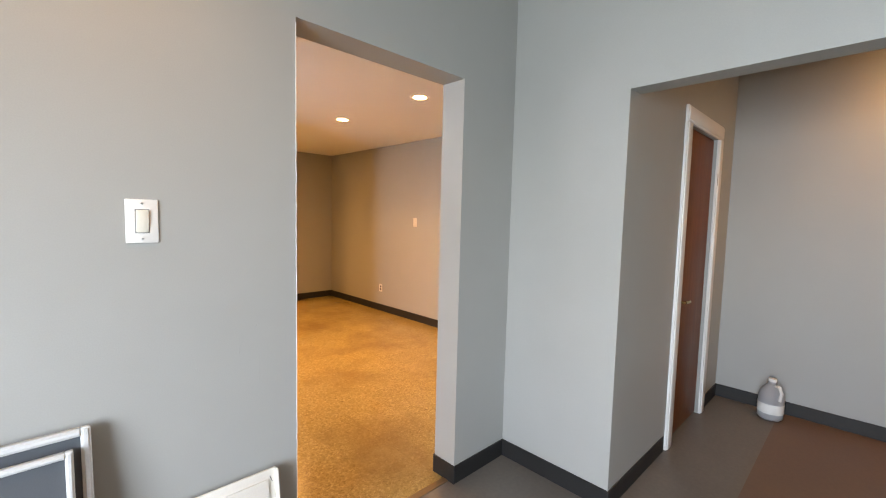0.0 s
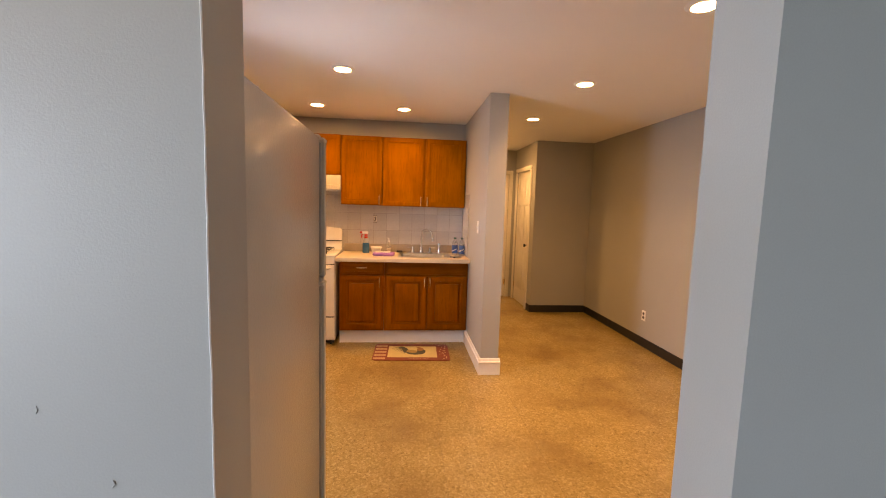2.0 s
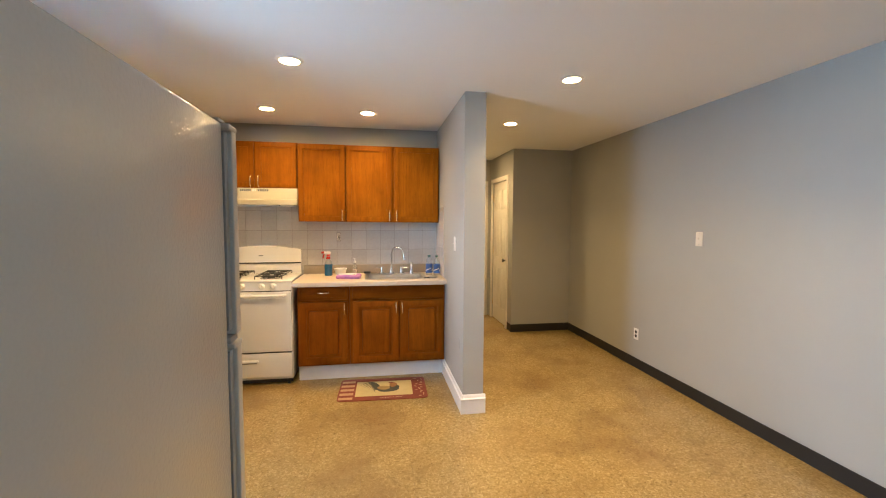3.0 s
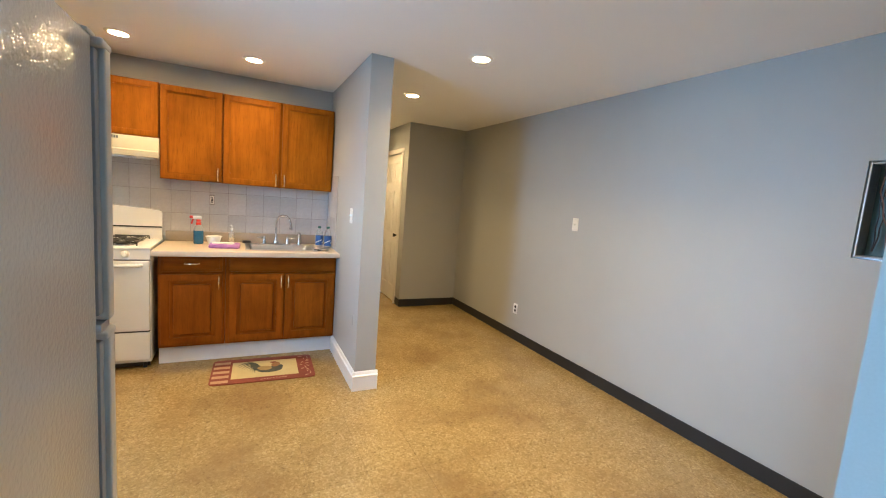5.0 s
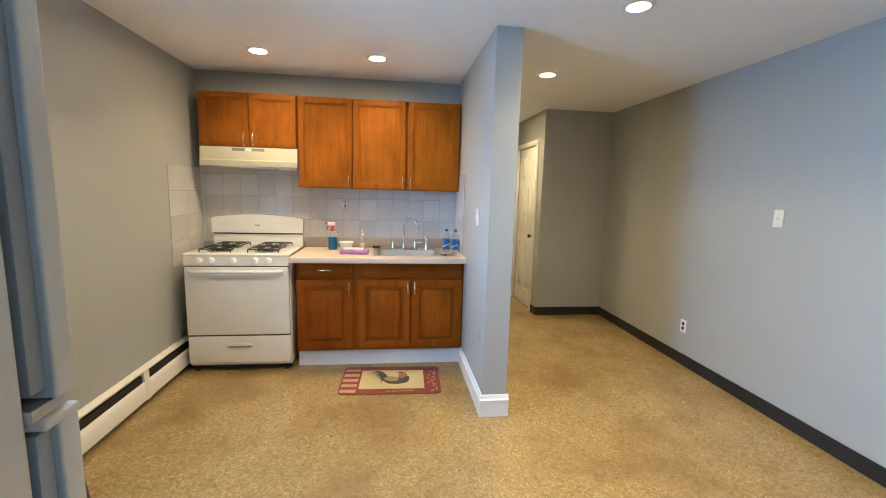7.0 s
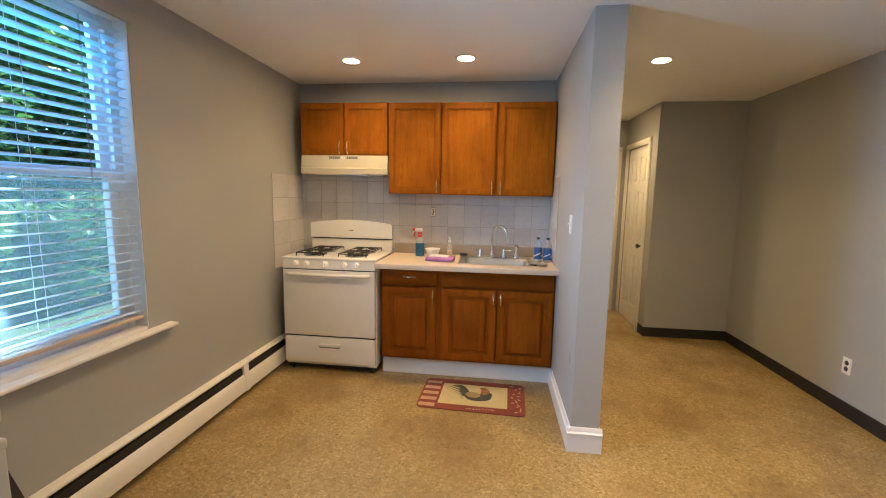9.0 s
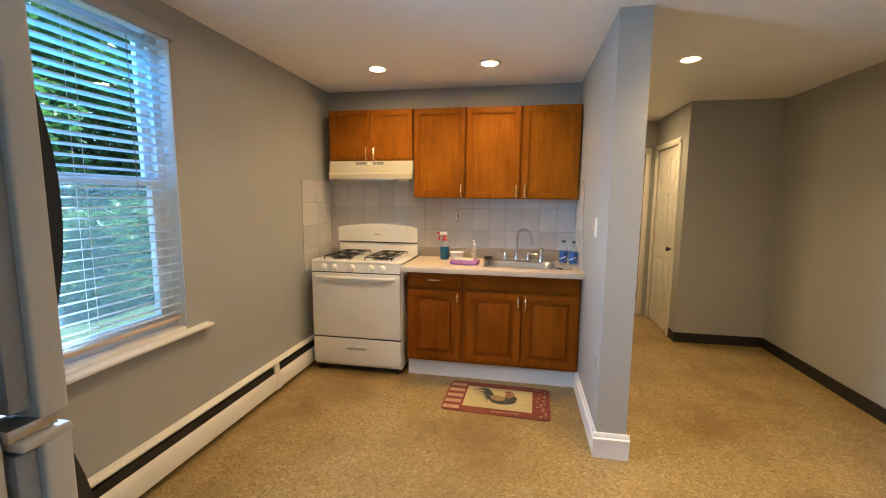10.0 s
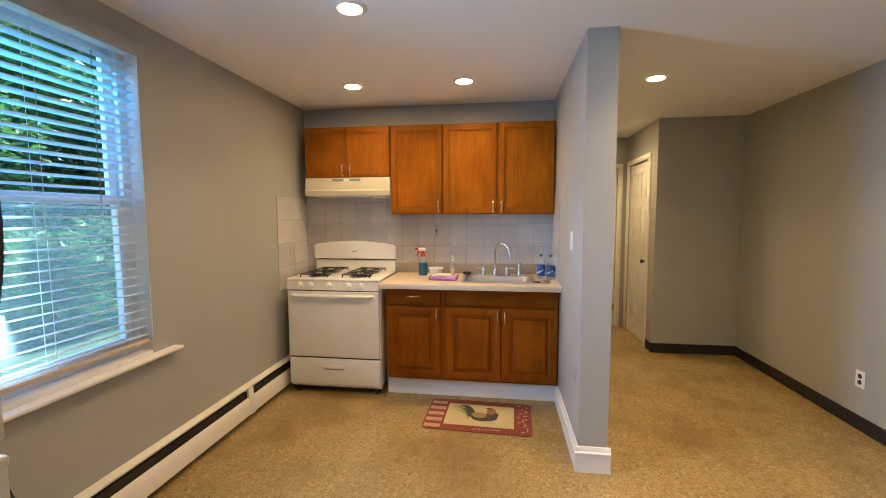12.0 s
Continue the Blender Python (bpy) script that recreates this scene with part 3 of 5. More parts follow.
door_3 = tagged(thing("door_3", "closed plain dark brown wooden door", "door", pose(2.82, 0.892, 0)), kind="structure")
part("door_slab", bx(B(), 0.003, 0.647, 0.02, 0.06, 0.008, 2.047, 0.003), BROWNDOOR, door_3)
casing(0.0, 0.65, 2.05, 0.10, door_3, TRIMW)
bmk = lathe(B(), [(0.0, 0.0), (0.03, 0.0), (0.032, 0.005), (0.012, 0.011), (0.010, 0.045)], 18)
bmesh.ops.rotate(bmk, cent=(0, 0, 0), matrix=Matrix.Rotation(radians(90), 3, "X"), verts=bmk.verts[:])
bmesh.ops.translate(bmk, vec=(0.075, 0.02, 0.93), verts=bmk.verts[:])
tube(bmk, [(0.075, -0.022, 0.93), (0.10, -0.026, 0.931), (0.14, -0.025, 0.927), (0.175, -0.02, 0.924)], 0.009, 10)
part("door_handle", bmk, BRASS, door_3, "polished brass lever handle")
part("strike_plate", bx(B(), 0.66, 0.70, -0.018, -0.012, 1.72, 1.80, 0.002), BROWNDOOR, door_3, "bare brown patch on the casing")

# ---- window ----
WY0, WY1, WZ0, WZ1 = 3.06, 4.02, 0.76, 2.335
window = tagged(thing("window_1", "white double-hung vinyl window with open blinds", "window", pose(XL, 0, 0)), kind="structure")
bm = B()
for a, b, c, d in ((WY0, WY0 + 0.05, WZ0, WZ1), (WY1 - 0.05, WY1, WZ0, WZ1), (WY0 + 0.05, WY1 - 0.05, WZ1 - 0.04, WZ1), (WY0 + 0.05, WY1 - 0.05, WZ0, WZ0 + 0.04)):
    bx(bm, -0.155, -0.075, a, b, c, d, 0.003)
part("window_frame", bm, VINYLW, window)
part("jamb_lining", bx(bx(bx(B(), -0.075, -0.002, WY1 - 0.005, WY1 - 0.001, WZ0, WZ1), -0.075, -0.002, WY0 + 0.001, WY0 + 0.005, WZ0, WZ1), -0.075, 0.0, WY0 + 0.012, WY1 - 0.012, WZ1 - 0.012, WZ1 - 0.001), VINYLW, window)
for nm, xa, z0, z1 in (("lower_sash", -0.105, WZ0 + 0.04, 1.575), ("upper_sash", -0.140, 1.53, WZ1 - 0.04)):
    bm = B()
    s0, s1 = WY0 + 0.05, WY1 - 0.05
    for a, b, c, d in ((s0, s0 + 0.042, z0, z1), (s1 - 0.042, s1, z0, z1), (s0 + 0.042, s1 - 0.042, z0, z0 + 0.045), (s0 + 0.042, s1 - 0.042, z1 - 0.045, z1)):
        bx(bm, xa, xa + 0.03, a, b, c, d, 0.004)
    sash = part(nm, bm, VINYLW, window)
    bm = B()
    bm.faces.new([bm.verts.new((xa + 0.014, py, pz)) for py, pz in ((s0 + 0.04, z0 + 0.04), (s1 - 0.04, z0 + 0.04), (s1 - 0.04, z1 - 0.04), (s0 + 0.04, z1 - 0.04))])
    pane = part("pane", bm, GLASS, sash)
    pane.visible_shadow = False
part("insect_screen", bx(B(), -0.158, -0.1565, WY0 + 0.05, WY1 - 0.05, WZ0 + 0.03, 1.56), SCREEN, window, "fine grey insect screen")
bm = bx(B(), -0.075, 0.055, WY0 - 0.11, WY1 + 0.142, 0.722, 0.742, 0.007, 3)
part("window_sill", bm, TRIMW, window, "thick white painted sill with rounded nose")
part("sill_board", bx(B(), -0.075, 0.001, WY0 + 0.012, WY1 - 0.012, 0.742, 0.762, 0.002), TRIMW, window)
part("head_casing", bx(B(), 0.0005, 0.022, WY0 - 0.03, WY1 + 0.014, 2.276, 2.342, 0.003), WALL, window, "grey painted head casing")

blind = thing("window_blind", "white horizontal slat blind, lowered and open", "blind", pose(XL, 0, 0))
part("headrail", bx(B(), -0.062, -0.008, WY0 + 0.016, WY1 - 0.016, WZ1 - 0.056, WZ1 - 0.014, 0.003), VINYLW, blind)
part("bottom_rail", bx(B(), -0.060, -0.010, WY0 + 0.018, WY1 - 0.018, 0.806, 0.826, 0.004), TAN_RAIL, blind, "tan bottom rail")
slat_bm = B()
prof = [(-0.025, 0.0), (-0.013, 0.0028), (0.0, 0.0038), (0.013, 0.0028), (0.025, 0.0), (0.025, -0.0024), (0.013, 0.0002), (0.0, 0.0012), (-0.013, 0.0002), (-0.025, -0.0024)]
extrude_profile(slat_bm, prof, WY0 + 0.018, WY1 - 0.018)
slat_me = mesh_of("slat", slat_bm, SLATM, 60)
zz = 0.846
while zz < WZ1 - 0.07:
    o = new("slat", slat_me)
    o.parent = blind
    o.matrix_basis = pose(-0.035, 0, zz, 0, -9 + random.uniform(-1.5, 1.5), 0)
    zz += 0.0445
for cy in (WY0 + 0.14, (WY0 + WY1) / 2, WY1 - 0.14):
    bm = B()
    for cx in (-0.061, -0.009):
        cyl(bm, (cx, cy, 0.82), 0.0011, WZ1 - 0.06 - 0.82, "z", 6)
    part("ladder_cord", bm, WHITEP, blind)
part("tilt_wand", cyl(B(), (-0.004, WY1 - 0.24, 1.25), 0.004, 0.97, "z", 8), WATER, blind, "clear plastic tilt wand")

# ---- baseboard heater ----
heater = thing("baseboard_heater", "cream enamelled baseboard radiator with dark slot", "radiator", pose(XL, 0, 0))
H0, H1 = 1.72, 5.42
part("back_plate", extrude_profile(B(), [(0.001, 0.02), (0.005, 0.02), (0.005, 0.243), (0.036, 0.231), (0.039, 0.227), (0.041, 0.233), (0.038, 0.240), (0.007, 0.253), (0.001, 0.253)], H0, H1), HEATW, heater)
part("fin_core", bx(B(), 0.007, 0.030, H0, H1 - 0.014, 0.05, 0.205), DARK, heater, "dark heating fins inside")
part("front_panel", extrude_profile(B(), [(0.052, 0.042), (0.056, 0.042), (0.058, 0.128), (0.043, 0.160), (0.038, 0.163), (0.037, 0.158), (0.053, 0.126)], H0, H1), HEATW, heater)
for hy in (4.78, 2.9):
    part("joint_cover", extrude_profile(B(), [(0.003, 0.036), (0.0575, 0.036), (0.0595, 0.128), (0.045, 0.162), (0.043, 0.236), (0.010, 0.255), (0.003, 0.255)], hy - 0.028, hy + 0.028), HEATW, heater, "joint cover plate")
part("end_cap", extrude_profile(B(), [(0.003, 0.018), (0.0575, 0.018), (0.0595, 0.128), (0.045, 0.162), (0.043, 0.236), (0.010, 0.255), (0.003, 0.255)], H1 - 0.012, H1 + 0.006), HEATW, heater)

# ---- kitchen cabinets ----


def pull(parent, x, z, upright=True, half=0.049, y=0.0):
    bm = B()
    pts = []
    for i in range(9):
        a = math.pi * i / 8
        u = -half * math.cos(a)
        out = -0.004 - 0.022 * math.sin(a)
        pts.append((x, y + out, z + u) if upright else (x + u, y + out, z))
    tube(bm, pts, 0.0064, 8)
    for e in (-half, half):
        c = (x, y, z + e) if upright else (x + e, y, z)
        cyl(bm, (c[0], c[1] - 0.008, c[2]), 0.0075, 0.008, "y", 12)
    k = (x, y - 0.026, z)
    bmesh.ops.create_uvsphere(bm, u_segments=10, v_segments=6, radius=0.0088, matrix=Matrix.Translation(k))
    return part("handle", bm, NICKEL, parent, "bowed metal pull")


def oak_door(parent, x0, x1, z0, z1, y=0.0, raised=True, name="door", rail=0.055, oak=None):
    """A framed door in the plane y facing -y, 19 mm thick."""
    oak = oak or OAK_LOW_V
    bm = holed(B(), "y", y, y + 0.019, x0, x1, z0, z1, [(x0 + rail, x1 - rail, z0 + rail, z1 - rail)])
    bmesh.ops.bevel(bm, geom=[e for e in bm.edges if len(e.link_faces) == 2 and e.calc_face_angle() > 1.0], offset=0.003, segments=2, affect="EDGES", profile=0.5)
    door = part(name, bm, oak, parent)
    bm = bx(B(), x0 + rail - 0.006, x1 - rail + 0.006, y + 0.0145, y + 0.0185, z0 + rail - 0.006, z1 - rail + 0.006)
    if raised:
        i = rail + 0.028
        bx(bm, x0 + i, x1 - i, y + 0.0015, y + 0.0155, z0 + i, z1 - i, 0.0125, 2)
    part("panel", bm, oak, door)
    i = rail - 0.001
    bm = holed(B(), "y", y + 0.004, y + 0.0095, x0 + i, x1 - i, z0 + i, z1 - i, [(x0 + i + 0.008, x1 - i - 0.008, z0 + i + 0.008, z1 - i - 0.008)])
    part("bead", bm, oak, door)
    return door


YU = 5.63     # front of the upper doors
UD = YK - YU - 0.021


def upper(name, x0, x1, z0, z1, doors, label):
    c = thing(name, label, "cabinet", pose(x0, YU, z0), "upper kitchen cabinets")
    w, h = x1 - x0, z1 - z0
    part("body", bx(B(), 0.0, w, 0.021, 0.021 + UD, 0.0, h, 0.002, 1), OAK_V, c)
    for a, b, hx in doors:
        d = oak_door(c, a - x0 + 0.006, b - x0 - 0.006, 0.006, h - 0.006, 0.0, False, rail=0.046, oak=OAK_V)
        if hx is not None:
            pull(d, hx - x0, 0.065)
    return c


upper("upper_cabinet", -0.580, 0.205, 1.805, 2.250, [(-0.580, -0.186, -0.222), (-0.184, 0.205, -0.150)], "short orange-stained oak wall cabinet above the range hood")
upper("upper_cabinet", 0.208, 0.662, 1.484, 2.246, [(0.208, 0.662, 0.632)], "orange-stained oak wall cabinet with one door")
upper("upper_cabinet", 0.665, 1.604, 1.480, 2.244, [(0.665, 1.128, 1.098), (1.140, 1.604, 1.170)], "orange-stained oak wall cabinet with two doors")

YB = 5.275    # front of the lower doors
SINK = (0.875, 1.425, 5.318, 5.66)


def lower(name, x0, x1, label):
    c = thing(name, label, "cabinet", pose(x0, YB, 0), "lower kitchen cabinets")
    w = x1 - x0
    hole = [(SINK[0] - x0 - 0.012, SINK[1] - x0 + 0.012, SINK[2] - YB - 0.012, SINK[3] - YB + 0.012)] if x0 > 0.5 else []
    part("body", holed(B(), "z", 0.145, 0.905, 0.0, w, 0.021, YK - YB - 0.002, hole), OAK_LOW_V, c)
    part("toe_kick", bx(B(), 0.0, w + (0.0028 if x0 < 0.5 else 0.0), 0.062, 0.08, 0.0, 0.144), TRIMW, c, "bluish white painted toe board")
    return c


base_a = lower("base_cabinet", 0.245, 0.712, "red-brown stained oak base cabinet with drawer and door")
dr = part("drawer_front", bx(B(), 0.018, 0.448, 0.0, 0.020, 0.765, 0.892, 0.005, 2), OAK_LOW_H, base_a)
bx_in = bx(B(), 0.040, 0.426, -0.003, 0.004, 0.787, 0.870, 0.003, 2)
part("panel", bx_in, OAK_LOW_H, dr)
pull(dr, 0.233, 0.83, False, 0.046)
d = oak_door(base_a, 0.018, 0.448, 0.165, 0.745)
pull(d, 0.422, 0.675)

base_b = lower("base_cabinet", 0.715, 1.612, "red-brown stained oak sink cabinet with two doors")
dr = part("false_front", bx(B(), 0.028, 0.885, 0.0, 0.020, 0.765, 0.892, 0.005, 2), OAK_LOW_H, base_b)
d = oak_door(base_b, 0.028, 0.452, 0.165, 0.745)
pull(d, 0.428, 0.675)
d = oak_door(base_b, 0.462, 0.885, 0.165, 0.745)
pull(d, 0.486, 0.675)

# ---- worktop, sink, tap ----
worktop = thing("worktop", "beige laminate worktop with taupe upstand", "worktop", pose(0, 0, 0.905))
part("top", holed(B(), "z", 0.001, 0.038, 0.222, 1.612, 5.165, YK - 0.001, [(SINK[0] - 0.006, SINK[1] + 0.006, SINK[2] - 0.006, SINK[3] + 0.006)]), LAMINATE, worktop)
part("front_edge", bx(B(), 0.222, 1.612, 5.158, 5.1655, 0.0, 0.040, 0.003), LAMINATE, worktop)
part("upstand", bx(B(), 0.224, 1.612, YK - 0.022, YK - 0.001, 0.038, 0.128, 0.003), SPLASH, worktop, "taupe laminate upstand")

sink = thing("sink", "stainless steel single-bowl kitchen sink", "sink", pose((SINK[0] + SINK[1]) / 2, (SINK[2] + SINK[3]) / 2, 0.943))
hw, hd = (SINK[1] - SINK[0]) / 2, (SINK[3] - SINK[2]) / 2
part("rim", holed(B(), "z", 0.0005, 0.005, -hw - 0.02, hw + 0.02, -hd - 0.02, hd + 0.075, [(-hw + 0.012, hw - 0.012, -hd + 0.012, hd - 0.012)]), STEEL, sink)
bm = B()
rings = []
for inset, z in ((0.010, 0.004), (0.018, -0.008), (0.028, -0.12), (0.05, -0.152), (0.10, -0.160)):
    x, y = hw - inset, hd - inset
    k = 0.05
    ring = []
    for cx, cy, a0 in ((x - k, y - k, 0), (-x + k, y - k, 90), (-x + k, -y + k, 180), (x - k, -y + k, 270)):
        for s in range(5):
            a = radians(a0 + 22.5 * s)
            ring.append(bm.verts.new((cx + k * math.cos(a), cy + k * math.sin(a), z)))
    rings.append(ring)
for a, b in zip(rings, rings[1:]):
    for i in range(len(a)):
        j = (i + 1) % len(a)
        bm.faces.new((a[i], b[i], b[j], a[j]))
bm.faces.new(rings[-1])
bmesh.ops.recalc_face_normals(bm, faces=bm.faces[:])
part("bowl", bm, STEEL, sink)
part("drain", lathe(B(), [(0.0, 0.002), (0.03, 0.002), (0.042, 0.004), (0.044, 0.0)], 20, (0, 0, -0.160)), CHROME, sink)

tap = thing("kitchen_tap", "chrome gooseneck tap with two lever handles", "tap", pose(1.118, 5.665, 0.948))
part("base_plate", bx(B(), -0.13, 0.13, -0.02, 0.02, 0.0, 0.012, 0.005), CHROME, tap)
bm = lathe(B(), [(0.0, 0.0), (0.024, 0.0), (0.024, 0.02), (0.016, 0.035), (0.012, 0.06)], 18, (0, 0, 0.012))
arc = [(0, 0, 0.06), (0, 0, 0.13), (0, 0, 0.205)]
for i in range(1, 10):
    a = math.pi * i / 9
    arc.append((0.06 - 0.06 * math.cos(a), -0.03 * (1 - math.cos(a)), 0.205 + 0.072 * math.sin(a)))
arc += [(0.123, -0.063, 0.172)]
tube(bm, arc, 0.0092, 12)
cyl(bm, (0.123, -0.063, 0.152), 0.013, 0.026, "z", 14)
part("spout", bm, CHROME, tap)
for hx, sgn in ((-0.10, -1), (0.10, 1)):
    bm = lathe(B(), [(0.0, 0.0), (0.02, 0.0), (0.019, 0.014), (0.012, 0.03), (0.013, 0.052), (0.008, 0.064), (0.0, 0.066)], 16, (hx, 0, 0.012))
    tube(bm, [(hx, 0, 0.066), (hx + sgn * 0.03, -0.010, 0.067), (hx + sgn * 0.064, -0.018, 0.069)], 0.006, 8, 0.0045)
    part("lever", bm, CHROME, tap)
bm = lathe(B(), [(0.0, 0.0), (0.021, 0.0), (0.02, 0.02), (0.013, 0.04), (0.013, 0.075), (0.018, 0.10), (0.016, 0.118), (0.0, 0.124)], 16, (0.205, 0, 0.0))
tube(bm, [(0.205, 0, 0.108), (0.19, -0.02, 0.122)], 0.008, 8)
part("side_spray", bm, CHROME, tap)

# ---- stove ----
SX0, SX1, SY = -0.572, 0.207, 5.235
stove = thing("gas_stove", "white enamel four-burner gas stove", "stove", pose(SX0, SY, 0))
W = SX1 - SX0
part("body", bx(B(), 0.0, W, 0.035, 0.575, 0.05, 0.915, 0.003), ENAMEL, stove)
for fx in (0.03, W - 0.06):
    for fy in (0.06, 0.52):
        part("foot", cyl(B(), (fx + 0.015, fy, 0.0), 0.014, 0.052, "z", 12), BLACKP, stove)
part("plinth", bx(B(), 0.012, W - 0.012, 0.06, 0.07, 0.012, 0.06), DARK, stove, "dark recess under the drawer")
drawer = part("drawer", bx(B(), 0.004, W - 0.004, 0.0, 0.036, 0.078, 0.300, 0.008, 3), ENAMEL, stove)
bm = bx(B(), W / 2 - 0.10, W / 2 + 0.10, -0.006, 0.004, 0.215, 0.245, 0.008, 3)
part("drawer_grip", bm, ENAMEL, drawer, "moulded grip lip")
part("grip_shadow", bx(B(), W / 2 - 0.085, W / 2 + 0.085, -0.008, -0.004, 0.212, 0.217), GASKET, drawer)
part("gap", bx(B(), 0.006, W - 0.006, 0.010, 0.036, 0.300, 0.312), DARK, stove)
oven = part("oven_door", bx(B(), 0.004, W - 0.004, -0.004, 0.036, 0.312, 0.858, 0.008, 3), ENAMEL, stove)
bm = tube(B(), [(0.05, -0.008, 0.826), (0.075, -0.036, 0.826), (W / 2, -0.042, 0.826), (W - 0.075, -0.036, 0.826), (W - 0.05, -0.008, 0.826)], 0.0135, 12)
bx(bm, 0.06, W - 0.06, -0.045, -0.028, 0.816, 0.838, 0.007, 2)
part("oven_handle", bm, ENAMEL, oven, "white tubular handle")
part("gap", bx(B(), 0.006, W - 0.006, 0.012, 0.036, 0.858, 0.868), DARK, stove)
bm = extrude_profile(B(), [(0.0, 0.868), (0.036, 0.868), (0.060, 0.955), (0.012, 0.955)], 0, W - 0.004)
bmesh.ops.transform(bm, matrix=Matrix(((0, 1, 0, 0.002), (1, 0, 0, 0), (0, 0, 1, 0), (0, 0, 0, 1))), verts=bm.verts[:])
bmesh.ops.recalc_face_normals(bm, faces=bm.faces[:])
panel = part("control_panel", bm, ENAMEL, stove)
for kx in (0.115, 0.205, 0.362, 0.525, 0.625):
    bm = lathe(B(), [(0.0, 0.034), (0.016, 0.034), (0.020, 0.028), (0.022, 0.008), (0.027, 0.004), (0.028, 0.0)], 20)
    bx(bm, -0.005, 0.005, -0.021, 0.021, 0.028, 0.040, 0.002)
    bmesh.ops.rotate(bm, cent=(0, 0, 0), matrix=Matrix.Rotation(radians(82), 3, "X"), verts=bm.verts[:])
    bmesh.ops.translate(bm, vec=(kx, 0.004, 0.908), verts=bm.verts[:])
    part("knob", bm, WHITEP, panel, "white burner knob")
part("cooktop", bx(B(), -0.003, W + 0.003, 0.004, 0.555, 0.940, 0.962, 0.008, 3), ENAMEL, stove)
for gx in (0.215, W - 0.205):
    for gy in (0.16, 0.40):
        part("drip_bowl", lathe(B(), [(0.035, 0.0015), (0.07, 0.002), (0.088, 0.006), (0.096, 0.0035), (0.097, 0.0)], 24, (gx, gy, 0.962)), CHROME, stove, "shiny drip bowl")
        part("burner", lathe(B(), [(0.0, 0.016), (0.03, 0.016), (0.034, 0.012), (0.034, 0.002)], 20, (gx, gy, 0.962)), IRON, stove)
    bm = B()
    gz = 0.990
    for x0 in (gx - 0.115, gx + 0.115):
        tube(bm, [(x0, 0.045, gz - 0.026), (x0, 0.05, gz), (x0, 0.51, gz), (x0, 0.515, gz - 0.026)], 0.0048, 6)
    for y0 in (0.05, 0.28, 0.51):
        tube(bm, [(gx - 0.115, y0, gz), (gx + 0.115, y0, gz)], 0.0048, 6)
    for gy in (0.16, 0.40):
        for k in range(8):
            a = radians(45 * k + 22.5)
            c, s = math.cos(a), math.sin(a)
            tube(bm, [(gx + 0.03 * c, gy + 0.03 * s, gz + 0.006), (gx + 0.112 * c, gy + 0.105 * s, gz + 0.002)], 0.0042, 6)
        ring = [(gx + 0.075 * math.cos(radians(t)), gy + 0.075 * math.sin(radians(t)), gz) for t in range(0, 361, 24)]
        tube(bm, ring, 0.004, 6)
    part("burner_grate", bm, IRON, stove, "black iron double grate")
part("backguard_base", bx(B(), 0.006, W - 0.006, 0.552, 0.592, 0.955, 1.058, 0.004), ENAMEL, stove)
part("backguard_slot", bx(B(), 0.010, W - 0.010, 0.556, 0.590, 1.058, 1.070), DARK, stove)
bm = B()
pts = [(0.0, 1.070), (W, 1.070), (W, 1.195)]
pts += [(W - 0.02 - (W - 0.04) * i / 12, 1.208 + 0.028 * math.sin(math.pi * i / 12)) for i in range(13)]
pts += [(0.0, 1.195)]
fr_v = [bm.verts.new((x, 0.540, z)) for x, z in pts]
bk_v = [bm.verts.new((x, 0.592, z)) for x, z in pts]
bm.faces.new(fr_v)
bm.faces.new(bk_v[::-1])
for i in range(len(pts)):
    j = (i + 1) % len(pts)
    bm.faces.new((fr_v[i], bk_v[i], bk_v[j], fr_v[j]))
bmesh.ops.recalc_face_normals(bm, faces=bm.faces[:])
guard = part("backguard", bm, ENAMEL, stove, "white arched backguard")
part("badge", bx(B(), W / 2 - 0.022, W / 2 + 0.022, 0.5385, 0.5402, 1.135, 1.143), GASKET, guard, "small grey badge bar")

# ---- range hood ----
hood = thing("range_hood", "almond enamel range hood under the short cabinet", "range hood", pose(-0.572, 5.83, 1.642))
bm = extrude_profile(B(), [(-0.001, 0.012), (-0.218, 0.0), (-0.224, 0.004), (-0.228, 0.048), (-0.215, 0.058), (-0.208, 0.150), (-0.203, 0.162), (-0.001, 0.162)], 0.0, 0.778)
bmesh.ops.transform(bm, matrix=Matrix(((0, 1, 0, 0), (1, 0, 0, 0), (0, 0, 1, 0), (0, 0, 0, 1))), verts=bm.verts[:])
bmesh.ops.recalc_face_normals(bm, faces=bm.faces[:])
hb = part("body", bm, ALMOND, hood)
for vx, vw in ((0.255, 0.10), (0.365, 0.04), (0.415, 0.10)):
    bm = B()
    n = 6 if vw > 0.05 else 2
    for i in range(n):
        a = vx + vw * i / n
        bx(bm, a, a + vw / n * 0.75, -0.2115, -0.2045, 0.130, 0.152)
    part("vent", bm, GASKET if vw > 0.05 else WHITEP, hb, "slotted grey vent" if vw > 0.05 else "white rocker control")
part("filter", bx(B(), 0.10, 0.60, -0.205, -0.04, -0.010, 0.006), STEEL, hood, "greasy metal filter")
part("lamp_cover", bx(B(), 0.62, 0.74, -0.205, -0.09, -0.012, 0.006, 0.004), WHITEP, hood)

